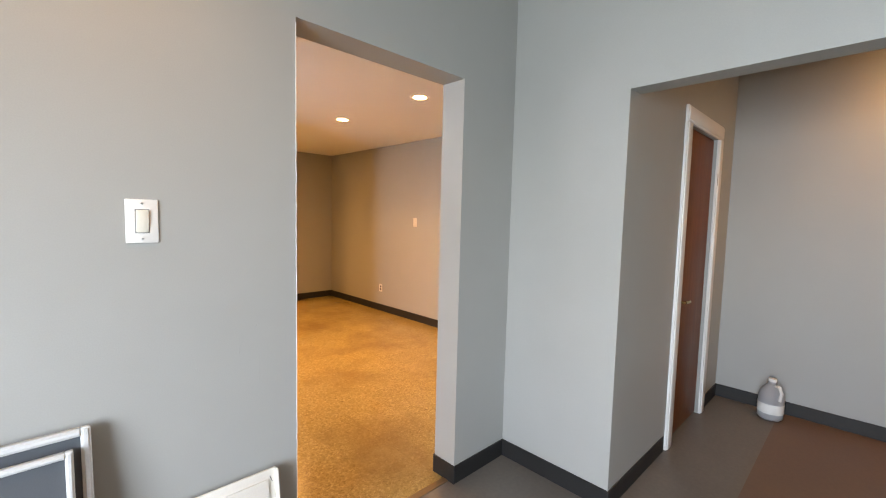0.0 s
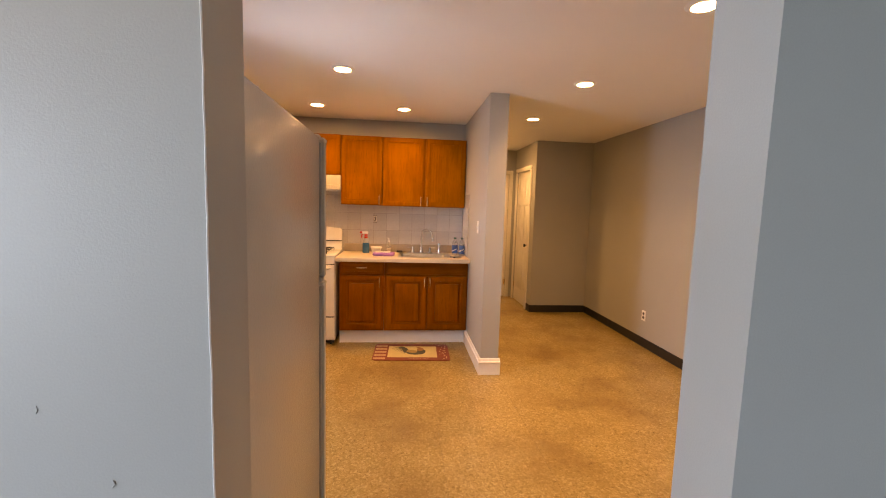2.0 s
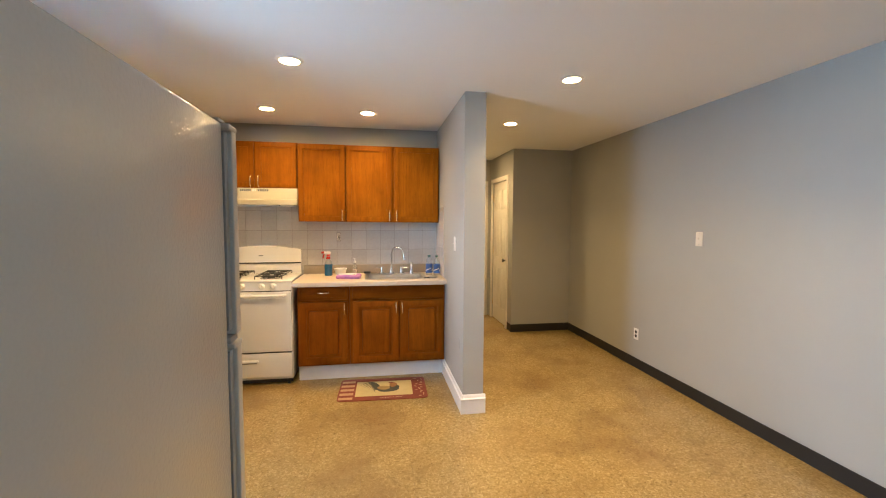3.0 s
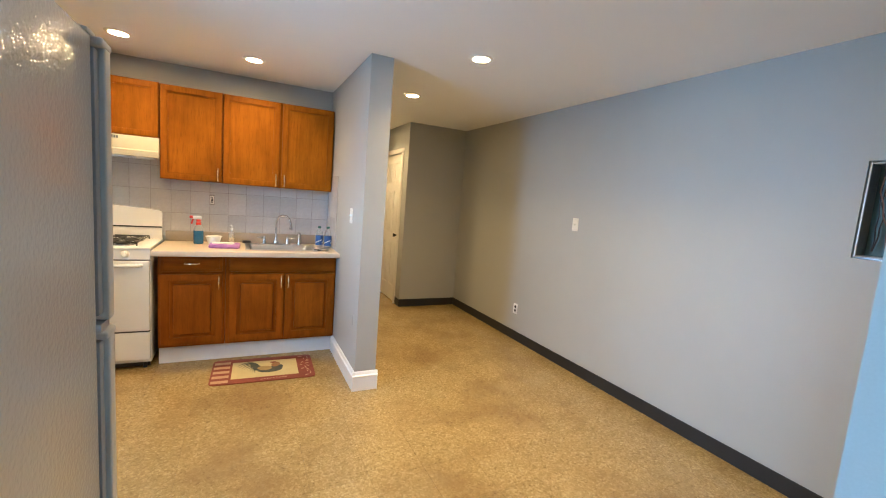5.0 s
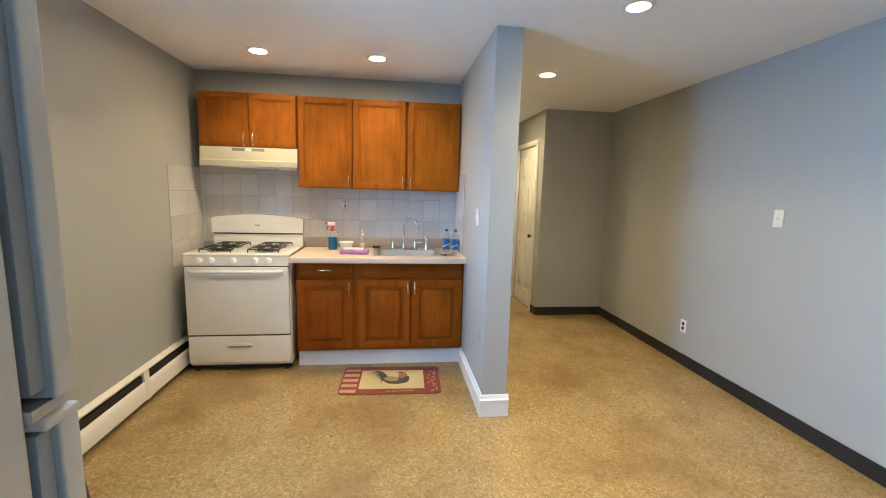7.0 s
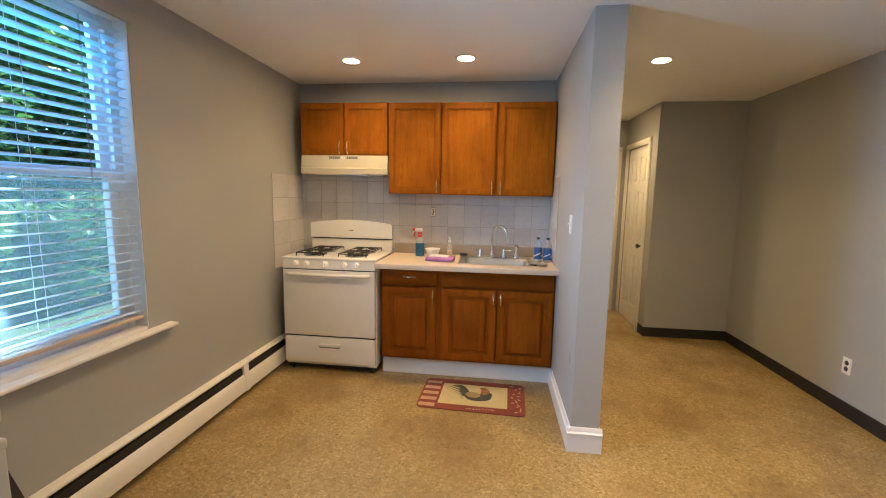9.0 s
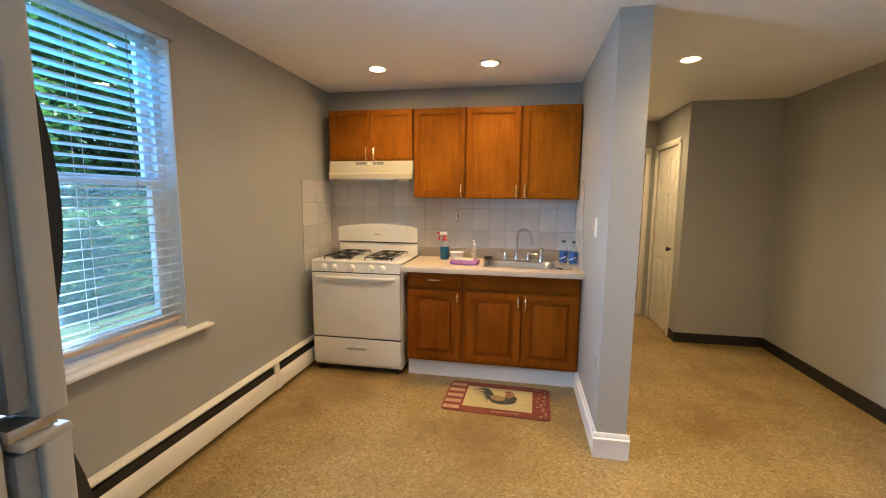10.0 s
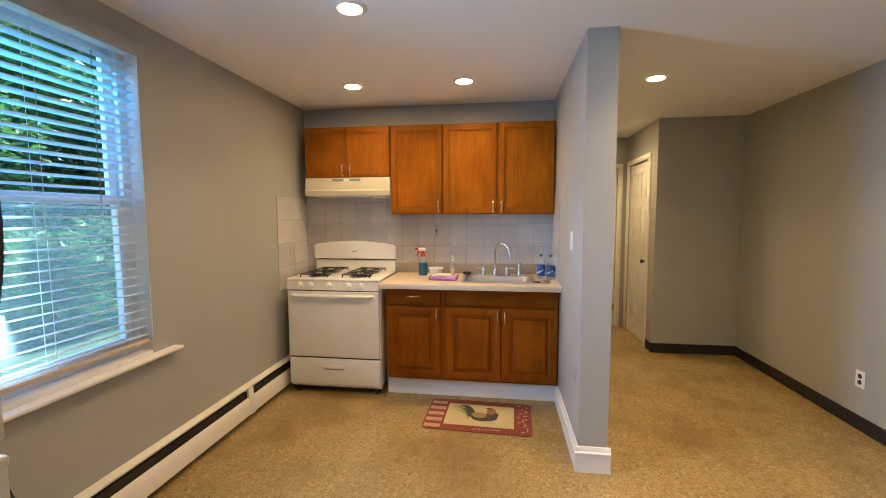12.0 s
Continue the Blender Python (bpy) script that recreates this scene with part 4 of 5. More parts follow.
# ---- refrigerator ----
FX = 0.613
fridge = thing("refrigerator", "grey textured top-freezer refrigerator with black handles", "refrigerator", pose(FX, 1.674, 0))
part("body", bx(B(), -0.752, -0.010, 0.034, 0.728, 0.03, 1.713, 0.006, 3), FRIDGE, fridge)
part("gasket", bx(B(), -0.74, -0.024, 0.728, 0.735, 0.10, 1.700), GASKET, fridge)
for nm, z0, z1 in (("freezer_door", 1.221, 1.712), ("main_door", 0.09, 1.203)):
    dd = part(nm, bx(B(), -0.762, 0.002, 0.756, 0.788, z0, z1, 0.004, 3), FRIDGE_DOOR, fridge)
    part("door_liner", bx(B(), -0.752, -0.008, 0.734, 0.758, z0 + 0.014, z1 - 0.016, 0.003), LINER, dd, "blue-grey inner edge of the door")
    part("top_cap", bx(B(), -0.764, 0.004, 0.734, 0.789, z1 - 0.012, z1 + 0.001, 0.004, 3), FRIDGE_DOOR, dd, "rounded moulded cap")
    bm = B()
    a, b = (1.285, 1.655) if z0 > 1 else (0.68, 1.190)
    rows = []
    for i in range(13):
        t = i / 12
        out = 0.788 + (0.036 if z0 > 1 else 0.052) * math.sin(math.pi * min(1, max(0, t))) ** 0.75
        z = a + (b - a) * t
        rows.append([bm.verts.new(p) for p in ((-0.060, 0.786, z), (-0.060, out, z), (-0.052, out + 0.004, z), (-0.036, out + 0.004, z), (-0.028, out, z), (-0.028, 0.786, z))])
    for p, q in zip(rows, rows[1:]):
        for k in range(6):
            bm.faces.new((p[k], p[(k + 1) % 6], q[(k + 1) % 6], q[k]))
    bm.faces.new(rows[0])
    bm.faces.new(rows[-1][::-1])
    bmesh.ops.recalc_face_normals(bm, faces=bm.faces[:])
    part("handle", bm, BLACKP, dd, "bowed black handle")
part("hinge_cap", bx(B(), -0.045, -0.010, 0.712, 0.752, 1.7132, 1.721, 0.003), FRIDGE_DOOR, fridge, "grey hinge cover")
part("middle_hinge", bx(B(), -0.05, -0.004, 0.728, 0.778, 1.2055, 1.2205, 0.001), STEEL, fridge, "small metal hinge plate")
part("kick_grille", bx(B(), -0.75, -0.01, 0.69, 0.75, 0.0, 0.08, 0.004), BLACKP, fridge)

# ---- recessed lights ----


def downlight(x, y, z=CEIL, glow=LENS):
    t = thing("recessed_light", "lit round recessed ceiling light with white trim", "ceiling light", pose(x, y, z), "recessed ceiling lights")
    part("trim_ring", lathe(B(), [(0.056, -0.009), (0.060, -0.010), (0.076, -0.006), (0.083, -0.0005), (0.056, -0.0005), (0.056, -0.009)], 32), WHITEP, t)
    part("lens", lathe(B(), [(0.0, -0.006), (0.0562, -0.006)], 32), glow, t, "glowing warm lens")
    return t


for lx, ly in DOWNLIGHTS:
    downlight(lx, ly)
downlight(*ALCOVE_LIGHT, CEIL_FRONT)
downlight(*FRONT_LIGHT, CEIL_FRONT, LENS_DIM)
downlight(*HALL_LIGHT)

# ---- switches and outlets ----


def screws(parent, zs):
    for z in zs:
        part("screw", cyl(B(), (0, -0.0075, z), 0.003, 0.0015, "y", 10), STEEL, parent)


def light_switch(at, rocker, w, h, material, label):
    s = thing("light_switch", label, "light switch", at)
    plate = part("plate", bx(B(), -w / 2, w / 2, -0.006, 0.0, -h / 2, h / 2, 0.003, 2), material, s)
    if rocker:
        # dark grey slab whose thin rim paints the paddle's outline of shade
        part("paddle_shade_line", bx(B(), -0.0172, 0.0172, -0.0066, -0.005, -0.0347, 0.0347), GASKET, s, "thin dark line painted as the shade round the paddle")
        bm = bx(B(), -0.0155, 0.0155, -0.012, -0.006, -0.033, 0.033, 0.003, 2)
        bmesh.ops.rotate(bm, cent=(0, -0.006, 0), matrix=Matrix.Rotation(radians(4), 3, "X"), verts=bm.verts[:])
        part("rocker", bm, IVORYP, s, "white paddle rocker")
    else:
        part("collar", bx(B(), -0.005, 0.005, -0.0075, -0.005, -0.012, 0.012), material, s)
        bm = bx(B(), -0.0035, 0.0035, -0.02, -0.006, -0.003, 0.006, 0.0015)
        part("toggle", bm, material, s, "small toggle")
    screws(s, (-h * 0.40, h * 0.40))
    return s


def outlet(at, label, plate=True):
    s = thing("wall_outlet", label, "outlet", at)
    if plate:
        part("plate", bx(B(), -0.036, 0.036, -0.006, 0.0, -0.058, 0.058, 0.003, 2), WHITEP, s)
    for z in (-0.021, 0.021):
        bm = lathe(B(), [(0.0, 0.0085), (0.015, 0.0085), (0.017, 0.006), (0.017, 0.0)], 18)
        bmesh.ops.rotate(bm, cent=(0, 0, 0), matrix=Matrix.Rotation(radians(90), 3, "X"), verts=bm.verts[:])
        bmesh.ops.translate(bm, vec=(0, 0, z), verts=bm.verts[:])
        r = part("receptacle", bm, DARK if plate else WHITEP, s, "dark receptacle face" if plate else "")
        bm = B()
        for dx in (-0.006, 0.006):
            bx(bm, dx - 0.0012, dx + 0.0012, -0.0095, -0.008, z - 0.001, z + 0.008)
        cyl(bm, (0, -0.0095, z - 0.008), 0.0025, 0.0015, "y", 8)
        part("slot", bm, DARK if not plate else GASKET, r)
    screws(s, (0.0,))
    return s


light_switch(pose(0.142, YP0, 1.410), True, 0.079, 0.127, WHITEP, "white rocker switch on the grey dividing wall")
light_switch(pose(XR, 4.405, 1.358, 0, 0, -90), False, 0.072, 0.118, IVORYP, "ivory toggle switch on the long grey wall")
light_switch(pose(1.613, 4.79, 1.307, 0, 0, -90), False, 0.072, 0.118, WHITEP, "white toggle switch on the stub wall")
outlet(pose(XR, 5.18, 0.350, 0, 0, -90), "white wall outlet with dark sockets")
plate = thing("blank_plate", "small grey cover plate on the stub wall", "cover plate", pose(1.613, 4.585, 0.515, 0, 0, -90))
part("plate", bx(B(), -0.014, 0.014, -0.004, 0.0, -0.04, 0.04, 0.002), WALL, plate)

# open electrical box in the long wall
ebox = thing("electrical_box", "open recessed electrical box with bare wires", "electrical box", pose(XR, 2.29, 1.601, 0, 0, -90))
ew, eh = 0.172, 0.2345
bm = B()
for a, b, c, d in ((-ew, -ew + 0.010, -eh, eh), (ew - 0.010, ew, -eh, eh), (-ew + 0.01, ew - 0.01, eh - 0.010, eh), (-ew + 0.01, ew - 0.01, -eh, -eh + 0.010)):
    bx(bm, a, b, -0.004, 0.10, c, d, 0.002, 1)
part("box_sides", bm, BOXMETAL, ebox)
part("box_back", bx(B(), -ew + 0.01, ew - 0.01, 0.09, 0.10, -eh + 0.01, eh - 0.01), TEAL, ebox, "dark teal painted back")
part("breaker_rail", bx(B(), -0.05, 0.06, 0.05, 0.09, -0.12, 0.14, 0.004), BLACKP, ebox, "black breaker block")
rw = random.Random(4)
for i in range(9):
    x0, x1 = rw.uniform(-0.15, -0.05), rw.uniform(-0.15, 0.12)
    pts = [(x0 + (x1 - x0) * k / 7 + rw.uniform(-0.012, 0.012), 0.045 + 0.025 * math.sin(k + i), 0.21 - 0.41 * k / 7) for k in range(8)]
    part("wire", tube(B(), pts, 0.0032, 6), COPPER if i % 3 else BLACKP, ebox, "loose brown wire" if i % 3 else "loose black wire")

# ---- loose things on the worktop ----
ZT = 0.9435
spray = thing("spray_bottle", "clear spray bottle of blue cleaner with red trigger", "spray bottle", pose(0.487, 5.66, ZT, 0, 0, 12))
part("bottle", lathe(B(), [(0.0, 0.0), (0.036, 0.0), (0.039, 0.006), (0.039, 0.105), (0.038, 0.115)], 20), BLUEP, spray, "blue liquid")
part("shoulder", lathe(B(), [(0.038, 0.115), (0.037, 0.128), (0.028, 0.148), (0.017, 0.164), (0.015, 0.195), (0.0, 0.196)], 20), PALEP, spray, "pale upper bottle")
part("collar", lathe(B(), [(0.017, 0.193), (0.018, 0.197), (0.017, 0.212), (0.0, 0.214)], 16), REDP, spray)
bm = bx(B(), -0.045, 0.022, -0.011, 0.011, 0.214, 0.242, 0.006)
part("head", bm, WHITEP, spray, "white spray head")
part("tag", lathe(B(), [(0.0195, 0.166), (0.0200, 0.168), (0.0195, 0.186), (0.018, 0.188)], 16), REDP, spray, "red neck label")
part("trigger", tube(bx(B(), -0.068, -0.040, -0.009, 0.009, 0.222, 0.244, 0.004), [(-0.036, 0, 0.222), (-0.046, 0, 0.20), (-0.052, 0, 0.172)], 0.007, 8), REDP, spray, "red trigger and nozzle")

bowl = thing("bowl", "small white plastic bowl on the worktop", "bowl", pose(0.607, 5.62, ZT))
part("shell", lathe(B(), [(0.0, 0.004), (0.036, 0.004), (0.050, 0.03), (0.060, 0.066), (0.066, 0.070), (0.064, 0.074), (0.058, 0.070), (0.047, 0.032), (0.034, 0.010), (0.0, 0.010)], 28), WHITEP, bowl)

cloth = thing("folded_cloth", "folded lilac cloth in a packet", "cloth", pose(0.700, 5.425, ZT, 0, 0, -4))
bm = bx(B(), -0.115, 0.115, -0.065, 0.065, 0.0, 0.036, 0.014, 3)
bmesh.ops.subdivide_edges(bm, edges=bm.edges[:], cuts=2, use_grid_fill=True)
for v in bm.verts:
    if v.co.z > 0.004:
        v.co.z += 0.007 * noise.noise(v.co * 18) - 0.05 * abs(v.co.x) ** 2
part("bundle", bm, LILAC, cloth)
part("wrapper", bx(B(), -0.095, 0.070, -0.030, 0.050, 0.026, 0.044, 0.007), CREAM, cloth, "pale wrapper edge")

soap = thing("soap_bottle", "small clear soap dispenser", "bottle", pose(0.744, 5.715, ZT))
part("bottle", lathe(B(), [(0.0, 0.0), (0.024, 0.0), (0.026, 0.01), (0.024, 0.09), (0.012, 0.112), (0.011, 0.122)], 18), SOAP, soap)
part("liquid", lathe(B(), [(0.0, 0.003), (0.022, 0.003), (0.023, 0.012), (0.0225, 0.05), (0.0, 0.051)], 16), TAN_RAIL, soap, "amber soap")
part("pump", tube(cyl(B(), (0, 0, 0.120), 0.012, 0.02, "z", 14), [(0, 0, 0.14), (0, 0, 0.165), (-0.012, -0.014, 0.168)], 0.005, 8), WHITEP, soap, "white pump")

sponge = thing("scrub_sponge", "dark scrubbing sponge behind the sink", "sponge", pose(0.868, 5.74, 0.9485, 0, 0, 6))
part("pad", bx(B(), -0.035, 0.035, -0.018, 0.018, 0.0, 0.022, 0.004), BLACKP, sponge)

for wx, wy in ((1.497, 5.572), (1.570, 5.533)):
    wb = thing("water_bottle", "small clear water bottle with blue label and green cap", "water bottle", pose(wx, wy, ZT), "water bottles")
    part("bottle", lathe(B(), [(0.0, 0.004), (0.026, 0.0), (0.033, 0.006), (0.034, 0.03), (0.032, 0.034), (0.034, 0.038), (0.034, 0.055), (0.0325, 0.060), (0.0325, 0.115), (0.034, 0.120), (0.033, 0.138), (0.026, 0.160), (0.015, 0.178), (0.013, 0.182), (0.013, 0.19)], 22), WATER, wb)
    label = part("label", lathe(B(), [(0.0345, 0.024), (0.0348, 0.026), (0.0348, 0.112), (0.0345, 0.115)], 22), LABELB, wb, "blue printed label")
    bm = B()
    for k in range(5):
        a = radians(200 + 36 * k)
        tube(bm, [(0.0347 * math.cos(a + 0.16 * j), 0.0347 * math.sin(a + 0.16 * j), 0.045 + 0.010 * (k % 3) + 0.012 * j / 3) for j in range(4)], 0.0042, 6)
    part("label_print", bm, WHITEP, label, "white unreadable print")
    part("cap", lathe(B(), [(0.0145, 0.186), (0.0158, 0.188), (0.0158, 0.204), (0.0, 0.206)], 18), GREENCAP, wb, "dark green cap")

scraps = thing("sink_strainer", "metal sink strainer and scraps on the worktop", "strainer", pose(1.505, 5.345, ZT))
part("strainer", lathe(B(), [(0.0, 0.006), (0.028, 0.004), (0.036, 0.014), (0.046, 0.017), (0.046, 0.014), (0.034, 0.0), (0.0, 0.0)], 20), STEEL, scraps)
part("wrapper", bx(B(), -0.085, -0.03, -0.02, 0.03, 0.0, 0.008, 0.003), DARK, scraps, "crumpled dark wrapper")

# ---- kitchen rug ----
rug = thing("kitchen_rug", "red-bordered kitchen rug with cream centre and dark plume motif", "rug", pose(1.013, 5.015, 0.0, 0, 0, -2.0))


def rounded(hx, hy, r):
    pts = []
    for cx, cy, a0 in ((hx - r, hy - r, 0), (-hx + r, hy - r, 90), (-hx + r, -hy + r, 180), (hx - r, -hy + r, 270)):
        pts += [(cx + r * math.cos(radians(a0 + 18 * s)), cy + r * math.sin(radians(a0 + 18 * s))) for s in range(6)]
    return pts


def rect(x0, x1, y0, y1):
    return [(x0, y0), (x1, y0), (x1, y1), (x0, y1)]


RX, RY = 0.381, 0.234
part("backing", sheet(B(), rounded(RX, RY, 0.045), 0.0005, 0.008), MATRED, rug)
part("centre_field", sheet(B(), rect(-RX + 0.145, RX - 0.125, -RY + 0.075, RY - 0.075), 0.008, 0.0092), MATCREAM, rug, "cream centre")
for i in range(5):
    y0 = -RY + 0.022 + i * 0.088
    part("stripe", sheet(B(), rect(-RX + 0.012, -RX + 0.128, y0, min(y0 + 0.044, RY - 0.02)), 0.008, 0.009), MATPINK, rug, "faded pink stripe")


def ellipse(cx, cy, a, b, turn=0, n=18):
    c, s = math.cos(radians(turn)), math.sin(radians(turn))
    return [(cx + a * math.cos(t) * c - b * math.sin(t) * s, cy + a * math.cos(t) * s + b * math.sin(t) * c) for t in (2 * math.pi * k / n for k in range(n))]


part("motif", sheet(B(), ellipse(0.045, -0.030, 0.095, 0.056, 6), 0.0092, 0.0102), MATDARK, rug, "dark oval")
part("motif", sheet(B(), ellipse(0.100, 0.012, 0.044, 0.050, -20), 0.0092, 0.0104), MATDARK, rug, "dark oval")
part("motif", sheet(B(), ellipse(0.004, 0.002, 0.056, 0.042, -8), 0.0102, 0.0108), MATOCHRE, rug, "ochre oval")
part("motif", sheet(B(), ellipse(0.090, 0.064, 0.034, 0.050, -12), 0.0092, 0.0106), MATRUST, rug, "rust coloured oval")
part("motif", sheet(B(), ellipse(0.072, 0.112, 0.024, 0.013, 10), 0.0092, 0.0108), MATRED, rug, "red oval")
for i in range(8):
    p0, p1, p2 = (-0.010 - 0.004 * i, -0.012 - 0.004 * i), (-0.085 - 0.002 * i, 0.240 - 0.032 * i), (-0.205 + 0.020 * i, 0.070 - 0.022 * i)
    over, under = [], []
    for k in range(11):
        t = k / 10
        qx = (1 - t) ** 2 * p0[0] + 2 * t * (1 - t) * p1[0] + t * t * p2[0]
        qy = (1 - t) ** 2 * p0[1] + 2 * t * (1 - t) * p1[1] + t * t * p2[1]
        half_w = 0.0100 * math.sin(math.pi * min(1.0, 0.12 + 0.88 * t)) + 0.001
        over.append((qx, qy + half_w))
        under.append((qx, qy - half_w))
    part("plume", sheet(B(), over + under[::-1], 0.0092, 0.0100 + 0.0001 * i), MATDARK, rug, "dark curved plume")
rr_ = random.Random(9)
for i in range(16):
    part("scroll", sheet(B(), ellipse(RX - 0.062 + rr_.uniform(-0.038, 0.038), -RY + 0.04 + i * 0.026, rr_.uniform(0.012, 0.024), 0.0055, rr_.uniform(0, 180), 10), 0.008, 0.009), MATPINK, rug, "faded scroll mark")
for i in range(9):
    part("scroll", sheet(B(), ellipse(-0.02 + i * 0.022, -RY + 0.035 + rr_.uniform(-0.008, 0.008), rr_.uniform(0.009, 0.015), 0.0045, rr_.uniform(0, 180), 10), 0.008, 0.009), MATPINK, rug)

# ---- things in the front room ----


def screen_frame(at, w, h, bar, label):
    s = thing("window_screen", label, "window screen", at, "window screens")
    for nm, a, b, c, d in (("frame_bar", -w, -w + bar, 0.0, h), ("frame_bar", -bar, 0.0, 0.0, h), ("frame_bar", -w + bar, -bar, h - bar, h), ("frame_bar", -w + bar, -bar, 0.0, bar)):
        bm = bx(B(), a, b, -0.010, 0.010, c, d, 0.003)
        u, v = (b - a) * 0.24, (d - c) * 0.24
        if b - a < d - c:
            bx(bm, a + u, b - u, -0.0135, -0.009, c + 0.004, d - 0.004, 0.0015, 1)
        else:
            bx(bm, a, b, -0.0135, -0.009, c + v, d - v, 0.0015, 1)
        part(nm, bm, ALUWHITE, s)
    part("screen_mesh", bx(B(), -w + bar, -bar, 0.0, 0.0015, bar, h - bar), SCREENDARK, s, "dark grey mesh")
    return s


screen_frame(pose(0.008, 1.385, 0, -8.5), 0.72, 0.866, 0.022, "white-framed dark window screen leaning on the grey wall")
screen_frame(pose(-0.030, 1.350, 0, -8.5), 0.64, 0.827, 0.017, "smaller white-framed window screen leaning on another")

leaf = thing("metal_panel", "cream enamelled metal panel leaning on the grey wall", "panel", pose(0.509, 1.43, 0, -9))
part("face", bx(B(), -0.415, 0.0, -0.006, 0.006, 0.0, 0.535, 0.003), CREAM, leaf)
part("raised_field", bx(B(), -0.385, -0.032, -0.016, -0.005, 0.0, 0.505, 0.004), CREAM, leaf)
part("flange", bx(B(), -0.006, 0.0, -0.03, -0.005, 0.0, 0.535, 0.002), CREAM, leaf)
part("scratch", tube(B(), [(-0.024, -0.0065, 0.512), (-0.020, -0.0068, 0.502), (-0.017, -0.0065, 0.490)], 0.0012, 5), PEN, leaf, "dark scratch")

jug = thing("plastic_jug", "translucent white plastic jug on the alcove floor", "jug", pose(3.80, 0.50, 0.005))
part("body", lathe(B(), [(0.0, 0.004), (0.066, 0.0), (0.078, 0.012), (0.080, 0.15), (0.070, 0.20), (0.040, 0.245), (0.024, 0.262), (0.022, 0.285), (0.0, 0.286)], 24), thin_mat("jug_plastic", (0.52, 0.53, 0.55), 0.45), jug)
part("handle", tube(B(), [(-0.03, -0.026, 0.255), (-0.062, -0.05, 0.262), (-0.085, -0.066, 0.225), (-0.074, -0.058, 0.165)], 0.011, 10), WHITEP, jug)
part("cap", lathe(B(), [(0.026, 0.278), (0.026, 0.298), (0.0, 0.30)], 18), WHITEP, jug)
part("label", lathe(B(), [(0.0806, 0.05), (0.081, 0.052), (0.081, 0.12), (0.0806, 0.122)], 24), WHITEP, jug, "plain white label")

# drips and nicks in the paint of the dividing wall
for px, pz, ln, wd in ((0.405, 0.985, 0.055, 0.0035), (0.46, 1.05, 0.012, 0.006), (0.27, 0.935, 0.008, 0.005), (0.47, 0.90, 0.10, 0.0015), (0.36, 1.17, 0.012, 0.003)):
    bm = tube(B(), [(px, YP0 - 0.0003, pz + ln / 2), (px + wd * 0.6, YP0 - 0.0008, pz), (px - wd * 0.3, YP0 - 0.0003, pz - ln / 2)], wd * 0.18, 6)
    part("paint_drip", bm, WALL, wall_front, "dried paint drip")
# rough paint ridge along the edge of the opening
rc = random.Random(3)
part("paint_ridge", tube(B(), [(0.607 + rc.uniform(-0.0008, 0.0006), YP0 + rc.uniform(-0.0006, 0.0006), 0.02 + 2.1 * k / 70) for k in range(71)], 0.0016, 5), TRIMW, wall_front, "pale chipped paint edge")

# ---- outside ----
ground = structure("ground", bx(B(), -400, 400, -400, 400, -0.6, -0.45), LAWN, "grassy ground outside", "ground")


def tree(x, y, height, spread, seed, leaf_mat, label):
    r = random.Random(seed)
    t = thing("tree", label, "tree", pose(x, y, -0.45), "trees outside the window")
    bm = tube(B(), [(0, 0, 0), (0.05, 0.04, height * 0.25), (-0.04, 0.06, height * 0.5), (0.03, 0.0, height * 0.85)], 0.11, 9, 0.03)
    tips = []
    for k in range(9):
        a, z = r.uniform(0, 6.28), height * r.uniform(0.22, 0.75)
        ln = spread * r.uniform(0.5, 0.95)
        tip = (math.cos(a) * ln, math.sin(a) * ln, z + height * r.uniform(0.08, 0.22))
        tube(bm, [(0, 0, z), (tip[0] * 0.5, tip[1] * 0.5, z + 0.5 * (tip[2] - z) + 0.1), tip], 0.05, 6, 0.012)
        tips.append(tip)
    part("trunk", bm, BARK, t)
    verts, faces = [], []
    centres = [Vector(p) for p in tips] + [Vector((r.uniform(-1, 1) * spread * 0.6, r.uniform(-1, 1) * spread * 0.6, height * r.uniform(0.15, 1.0))) for _ in range(72)]
    for c in centres:
        rad = spread * r.uniform(0.22, 0.42)
        for _ in range(290):
            d = Vector((r.gauss(0, 1), r.gauss(0, 1), r.gauss(0, 0.8))).normalized() * rad * r.uniform(0.35, 1.0)
            p = c + d
            q = Euler((r.uniform(-0.9, 0.9), r.uniform(-0.9, 0.9), r.uniform(0, 6.28))).to_matrix()
            s = r.uniform(0.06, 0.11)
            n = len(verts)
            for u, v, w in ((0, -1, 0), (0.5, 0, 0.12), (0, 1.1, 0), (-0.5, 0, 0.12)):
                verts.append(p + q @ Vector((u * s, v * s, w * s)))
            faces.append((n, n + 1, n + 2, n + 3))
    me = bpy.data.meshes.new("crown")
    me.from_pydata(verts, [], faces)
    me.materials.append(leaf_mat)
    crown = new("crown", me)
    crown.parent = t
    return t


for i, (x, y, h, s) in enumerate([(-8.2, 6.2, 6.4, 2.1), (-8.6, 9.6, 6.8, 2.3), (-7.2, 12.6, 6.4, 2.2), (-11.5, 8.0, 7.4, 2.6), (-11.8, 12.0, 7.6, 2.7), (-10.0, 15.5, 7.2, 2.6), (-9.0, 3.4, 6.4, 2.2), (-6.0, 16.0, 6.4, 2.3)]):
    tree(x, y, h, s, 20 + i, LEAF2 if i % 2 else LEAF, "leafy green tree outside the window")

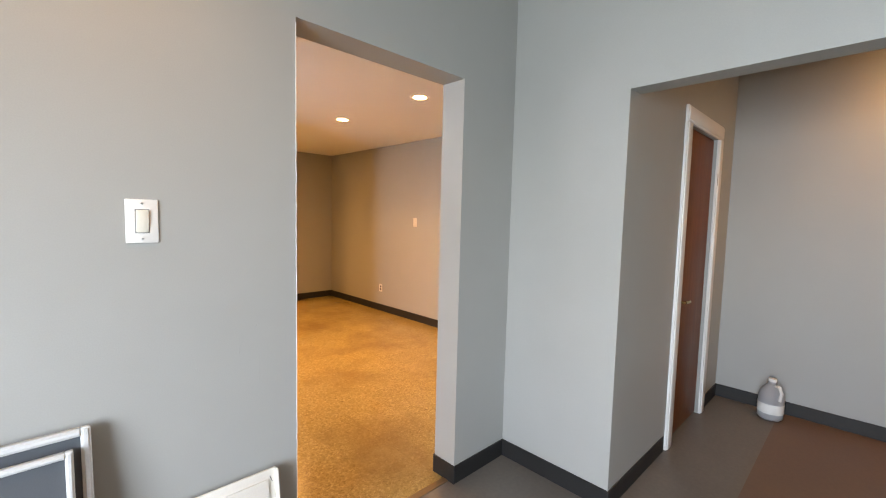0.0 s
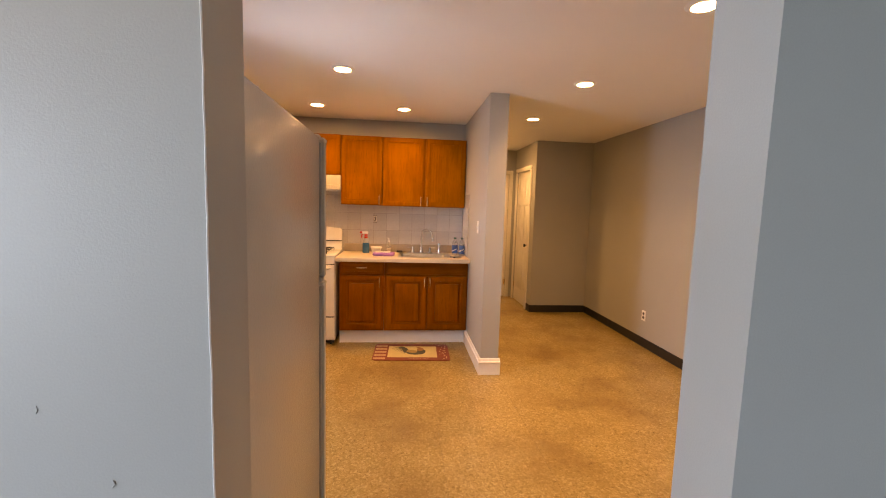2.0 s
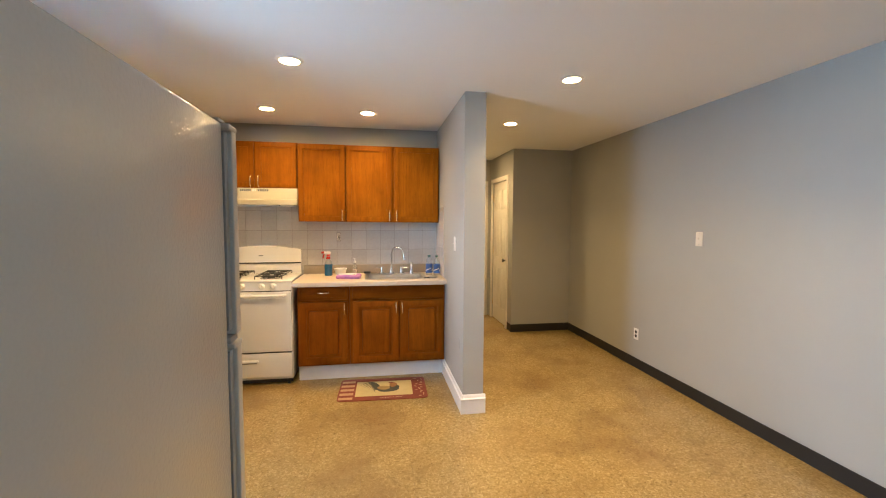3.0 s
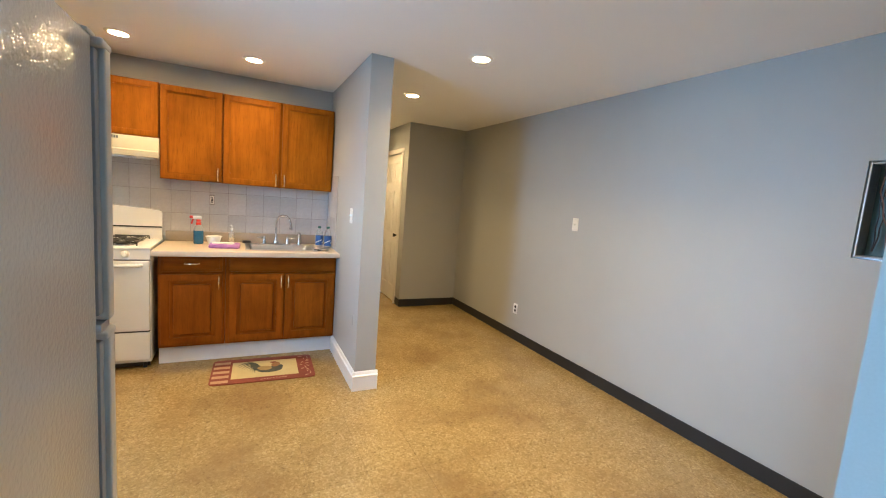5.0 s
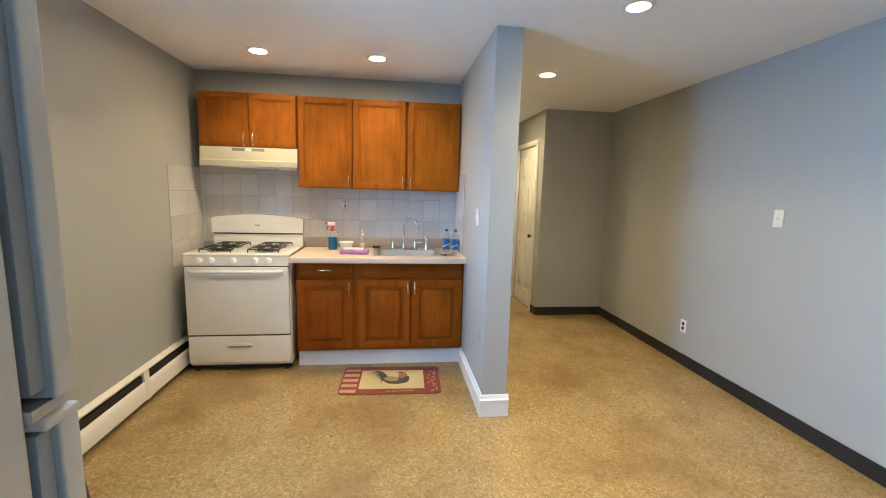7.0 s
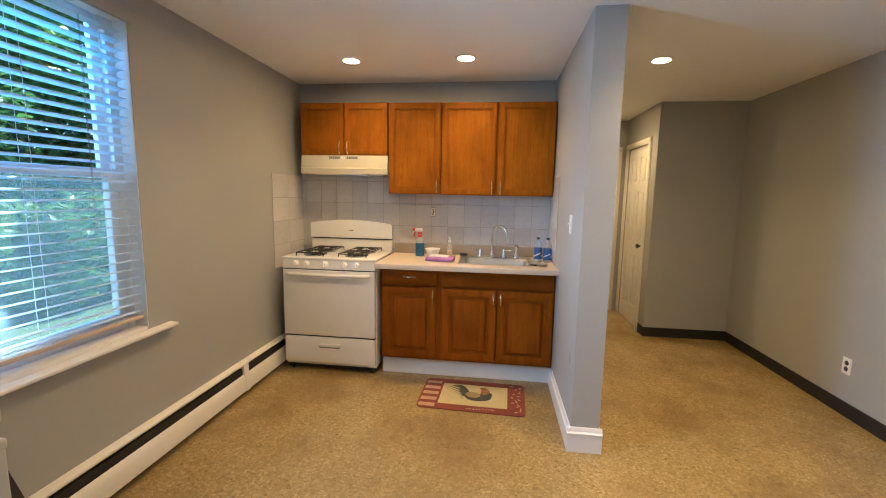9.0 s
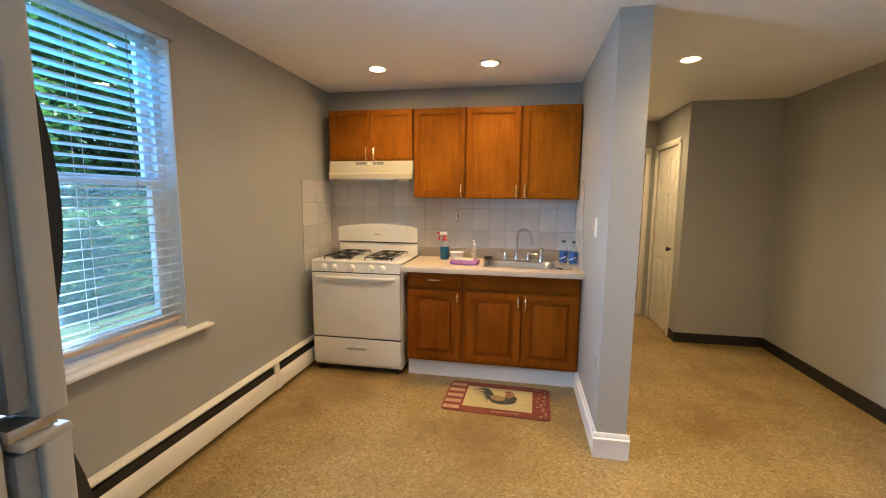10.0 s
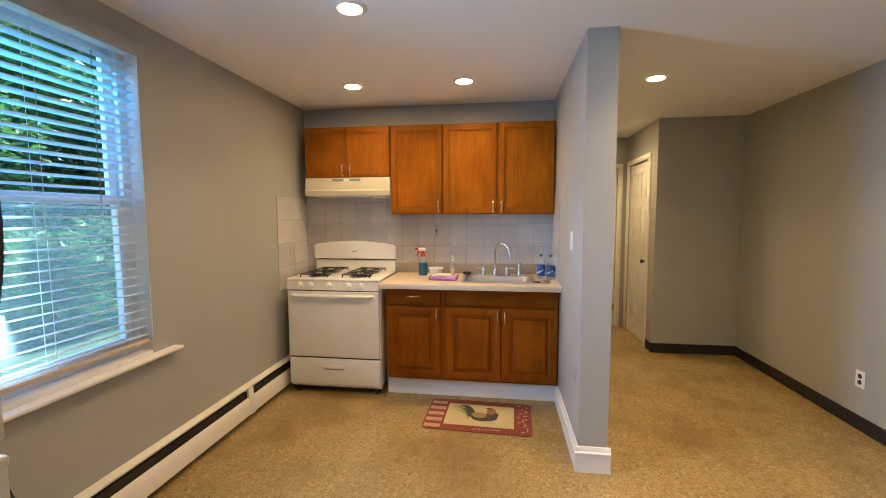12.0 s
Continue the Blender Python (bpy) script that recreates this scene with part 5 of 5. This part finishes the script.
for i, (x, y, h, s) in enumerate([(-9.6, 7.6, 1.9, 1.3), (-9.9, 10.6, 1.7, 1.3), (-8.0, 14.2, 1.6, 1.3), (-6.0, 4.6, 1.5, 1.2), (-6.4, 6.4, 1.6, 1.2), (-6.2, 8.2, 1.5, 1.2), (-5.6, 10.0, 1.5, 1.2), (-4.9, 11.8, 1.5, 1.2)]):
    tree(x, y, h, s, 60 + i, LEAF2, "low leafy shrub on the lawn")

# ---- wall tiles and floor tiles ----


def tile_mesh(name, w, h, t, material, bev):
    return mesh_of(name, bx(B(), -w / 2, w / 2, -t, 0.0, -h / 2, h / 2, bev, 1), material, 30)


def tile_field(wall, at, cols, rows, holes=()):
    """Glazed tiles in a grid over a bed of grout; cols and rows are the joints in metres along the wall and up."""
    bed = holed(B(), "y", -0.004, 0.0005, cols[0], cols[-1], rows[0], rows[-1])
    part("tile_bed", bed, GROUT, wall, "grey grout", at)
    made = {}
    for a, b in zip(cols, cols[1:]):
        for c, d in zip(rows, rows[1:]):
            k = (round(b - a, 3), round(d - c, 3))
            if k not in made:
                made[k] = tile_mesh("tile", k[0] - 0.0026, k[1] - 0.0030, 0.006, TILE, 0.0012)
            o = new("tile", made[k])
            o.parent = wall
            o.matrix_basis = at @ pose((a + b) / 2, random.uniform(-0.0003, 0.0003), (c + d) / 2, random.uniform(-0.12, 0.12), random.uniform(-0.06, 0.06), random.uniform(-0.15, 0.15))


COLS = [XL + 0.001] + [XL + 0.001 + 0.037 + 0.149 * i for i in range(16)]
COLS = [c for c in COLS if c < 1.59] + [1.612]
ROWS_T = [0.985, 1.193, 1.392, 1.591, 1.650]
tile_field(wall_back, pose(0, YK, 0), [c for c in COLS if c < 0.27], ROWS_T)
right_cols = [c for c in COLS if c > 0.25]
tile_field(wall_back, pose(0, YK, 0), right_cols, [1.0335, 1.193, 1.392, 1.484])
tile_field(wall_left, pose(XL, YK, 0, 0, 0, 90), [-0.54, -0.27, -0.008], [0.842, 1.040, 1.236, 1.434, 1.632])
tile_field(wall_pier, pose(1.613, YK, 0, 0, 0, -90), [0.008, 0.16, 0.312, 0.464], [0.945, 1.040, 1.236, 1.434, 1.632])

wire_box = thing("wall_outlet", "bare uncovered outlet in the tiled wall", "outlet", pose(0.577, YK - 0.0065, 1.325))
part("opening", bx(B(), -0.021, 0.021, -0.001, 0.002, -0.046, 0.046), GROUT, wire_box, "rough cut hole")
part("receptacle", bx(B(), -0.017, 0.017, -0.006, 0.0, -0.036, 0.036, 0.004), IVORYP, wire_box)
bm = B()
for z in (-0.02, 0.02):
    for dx in (-0.006, 0.006):
        bx(bm, dx - 0.003, dx + 0.003, -0.0075, -0.005, z - 0.008, z + 0.008)
bx(bm, -0.004, 0.010, -0.0078, -0.005, -0.010, 0.008)
part("slot", bm, DARK, wire_box)

FT = 0.3048
floor_tiles = {}
x = XL
ncol = 0
while x < XR - 0.01:
    w = min(FT, XR - x)
    y = YP0 + 0.065
    while y < 7.73:
        h = min(FT, 7.735 - y)
        cx, cy = x + w / 2, y + h / 2
        inside = cy < 5.75 or (cx > 1.70 and (cy < YF - 0.02 or cx < 2.85))
        if inside:
            k = (round(w, 3), round(h, 3))
            if k not in floor_tiles:
                floor_tiles[k] = mesh_of("floor_tile", bx(B(), -w / 2 + 0.0003, w / 2 - 0.0003, -h / 2 + 0.0003, h / 2 - 0.0003, -0.003, 0.0, 0.0005, 1), VINYL, 30)
            o = new("floor_tile", floor_tiles[k])
            o.parent = floor
            o.location = (cx, cy, random.uniform(-0.0002, 0.0))
        y += FT
    x += FT
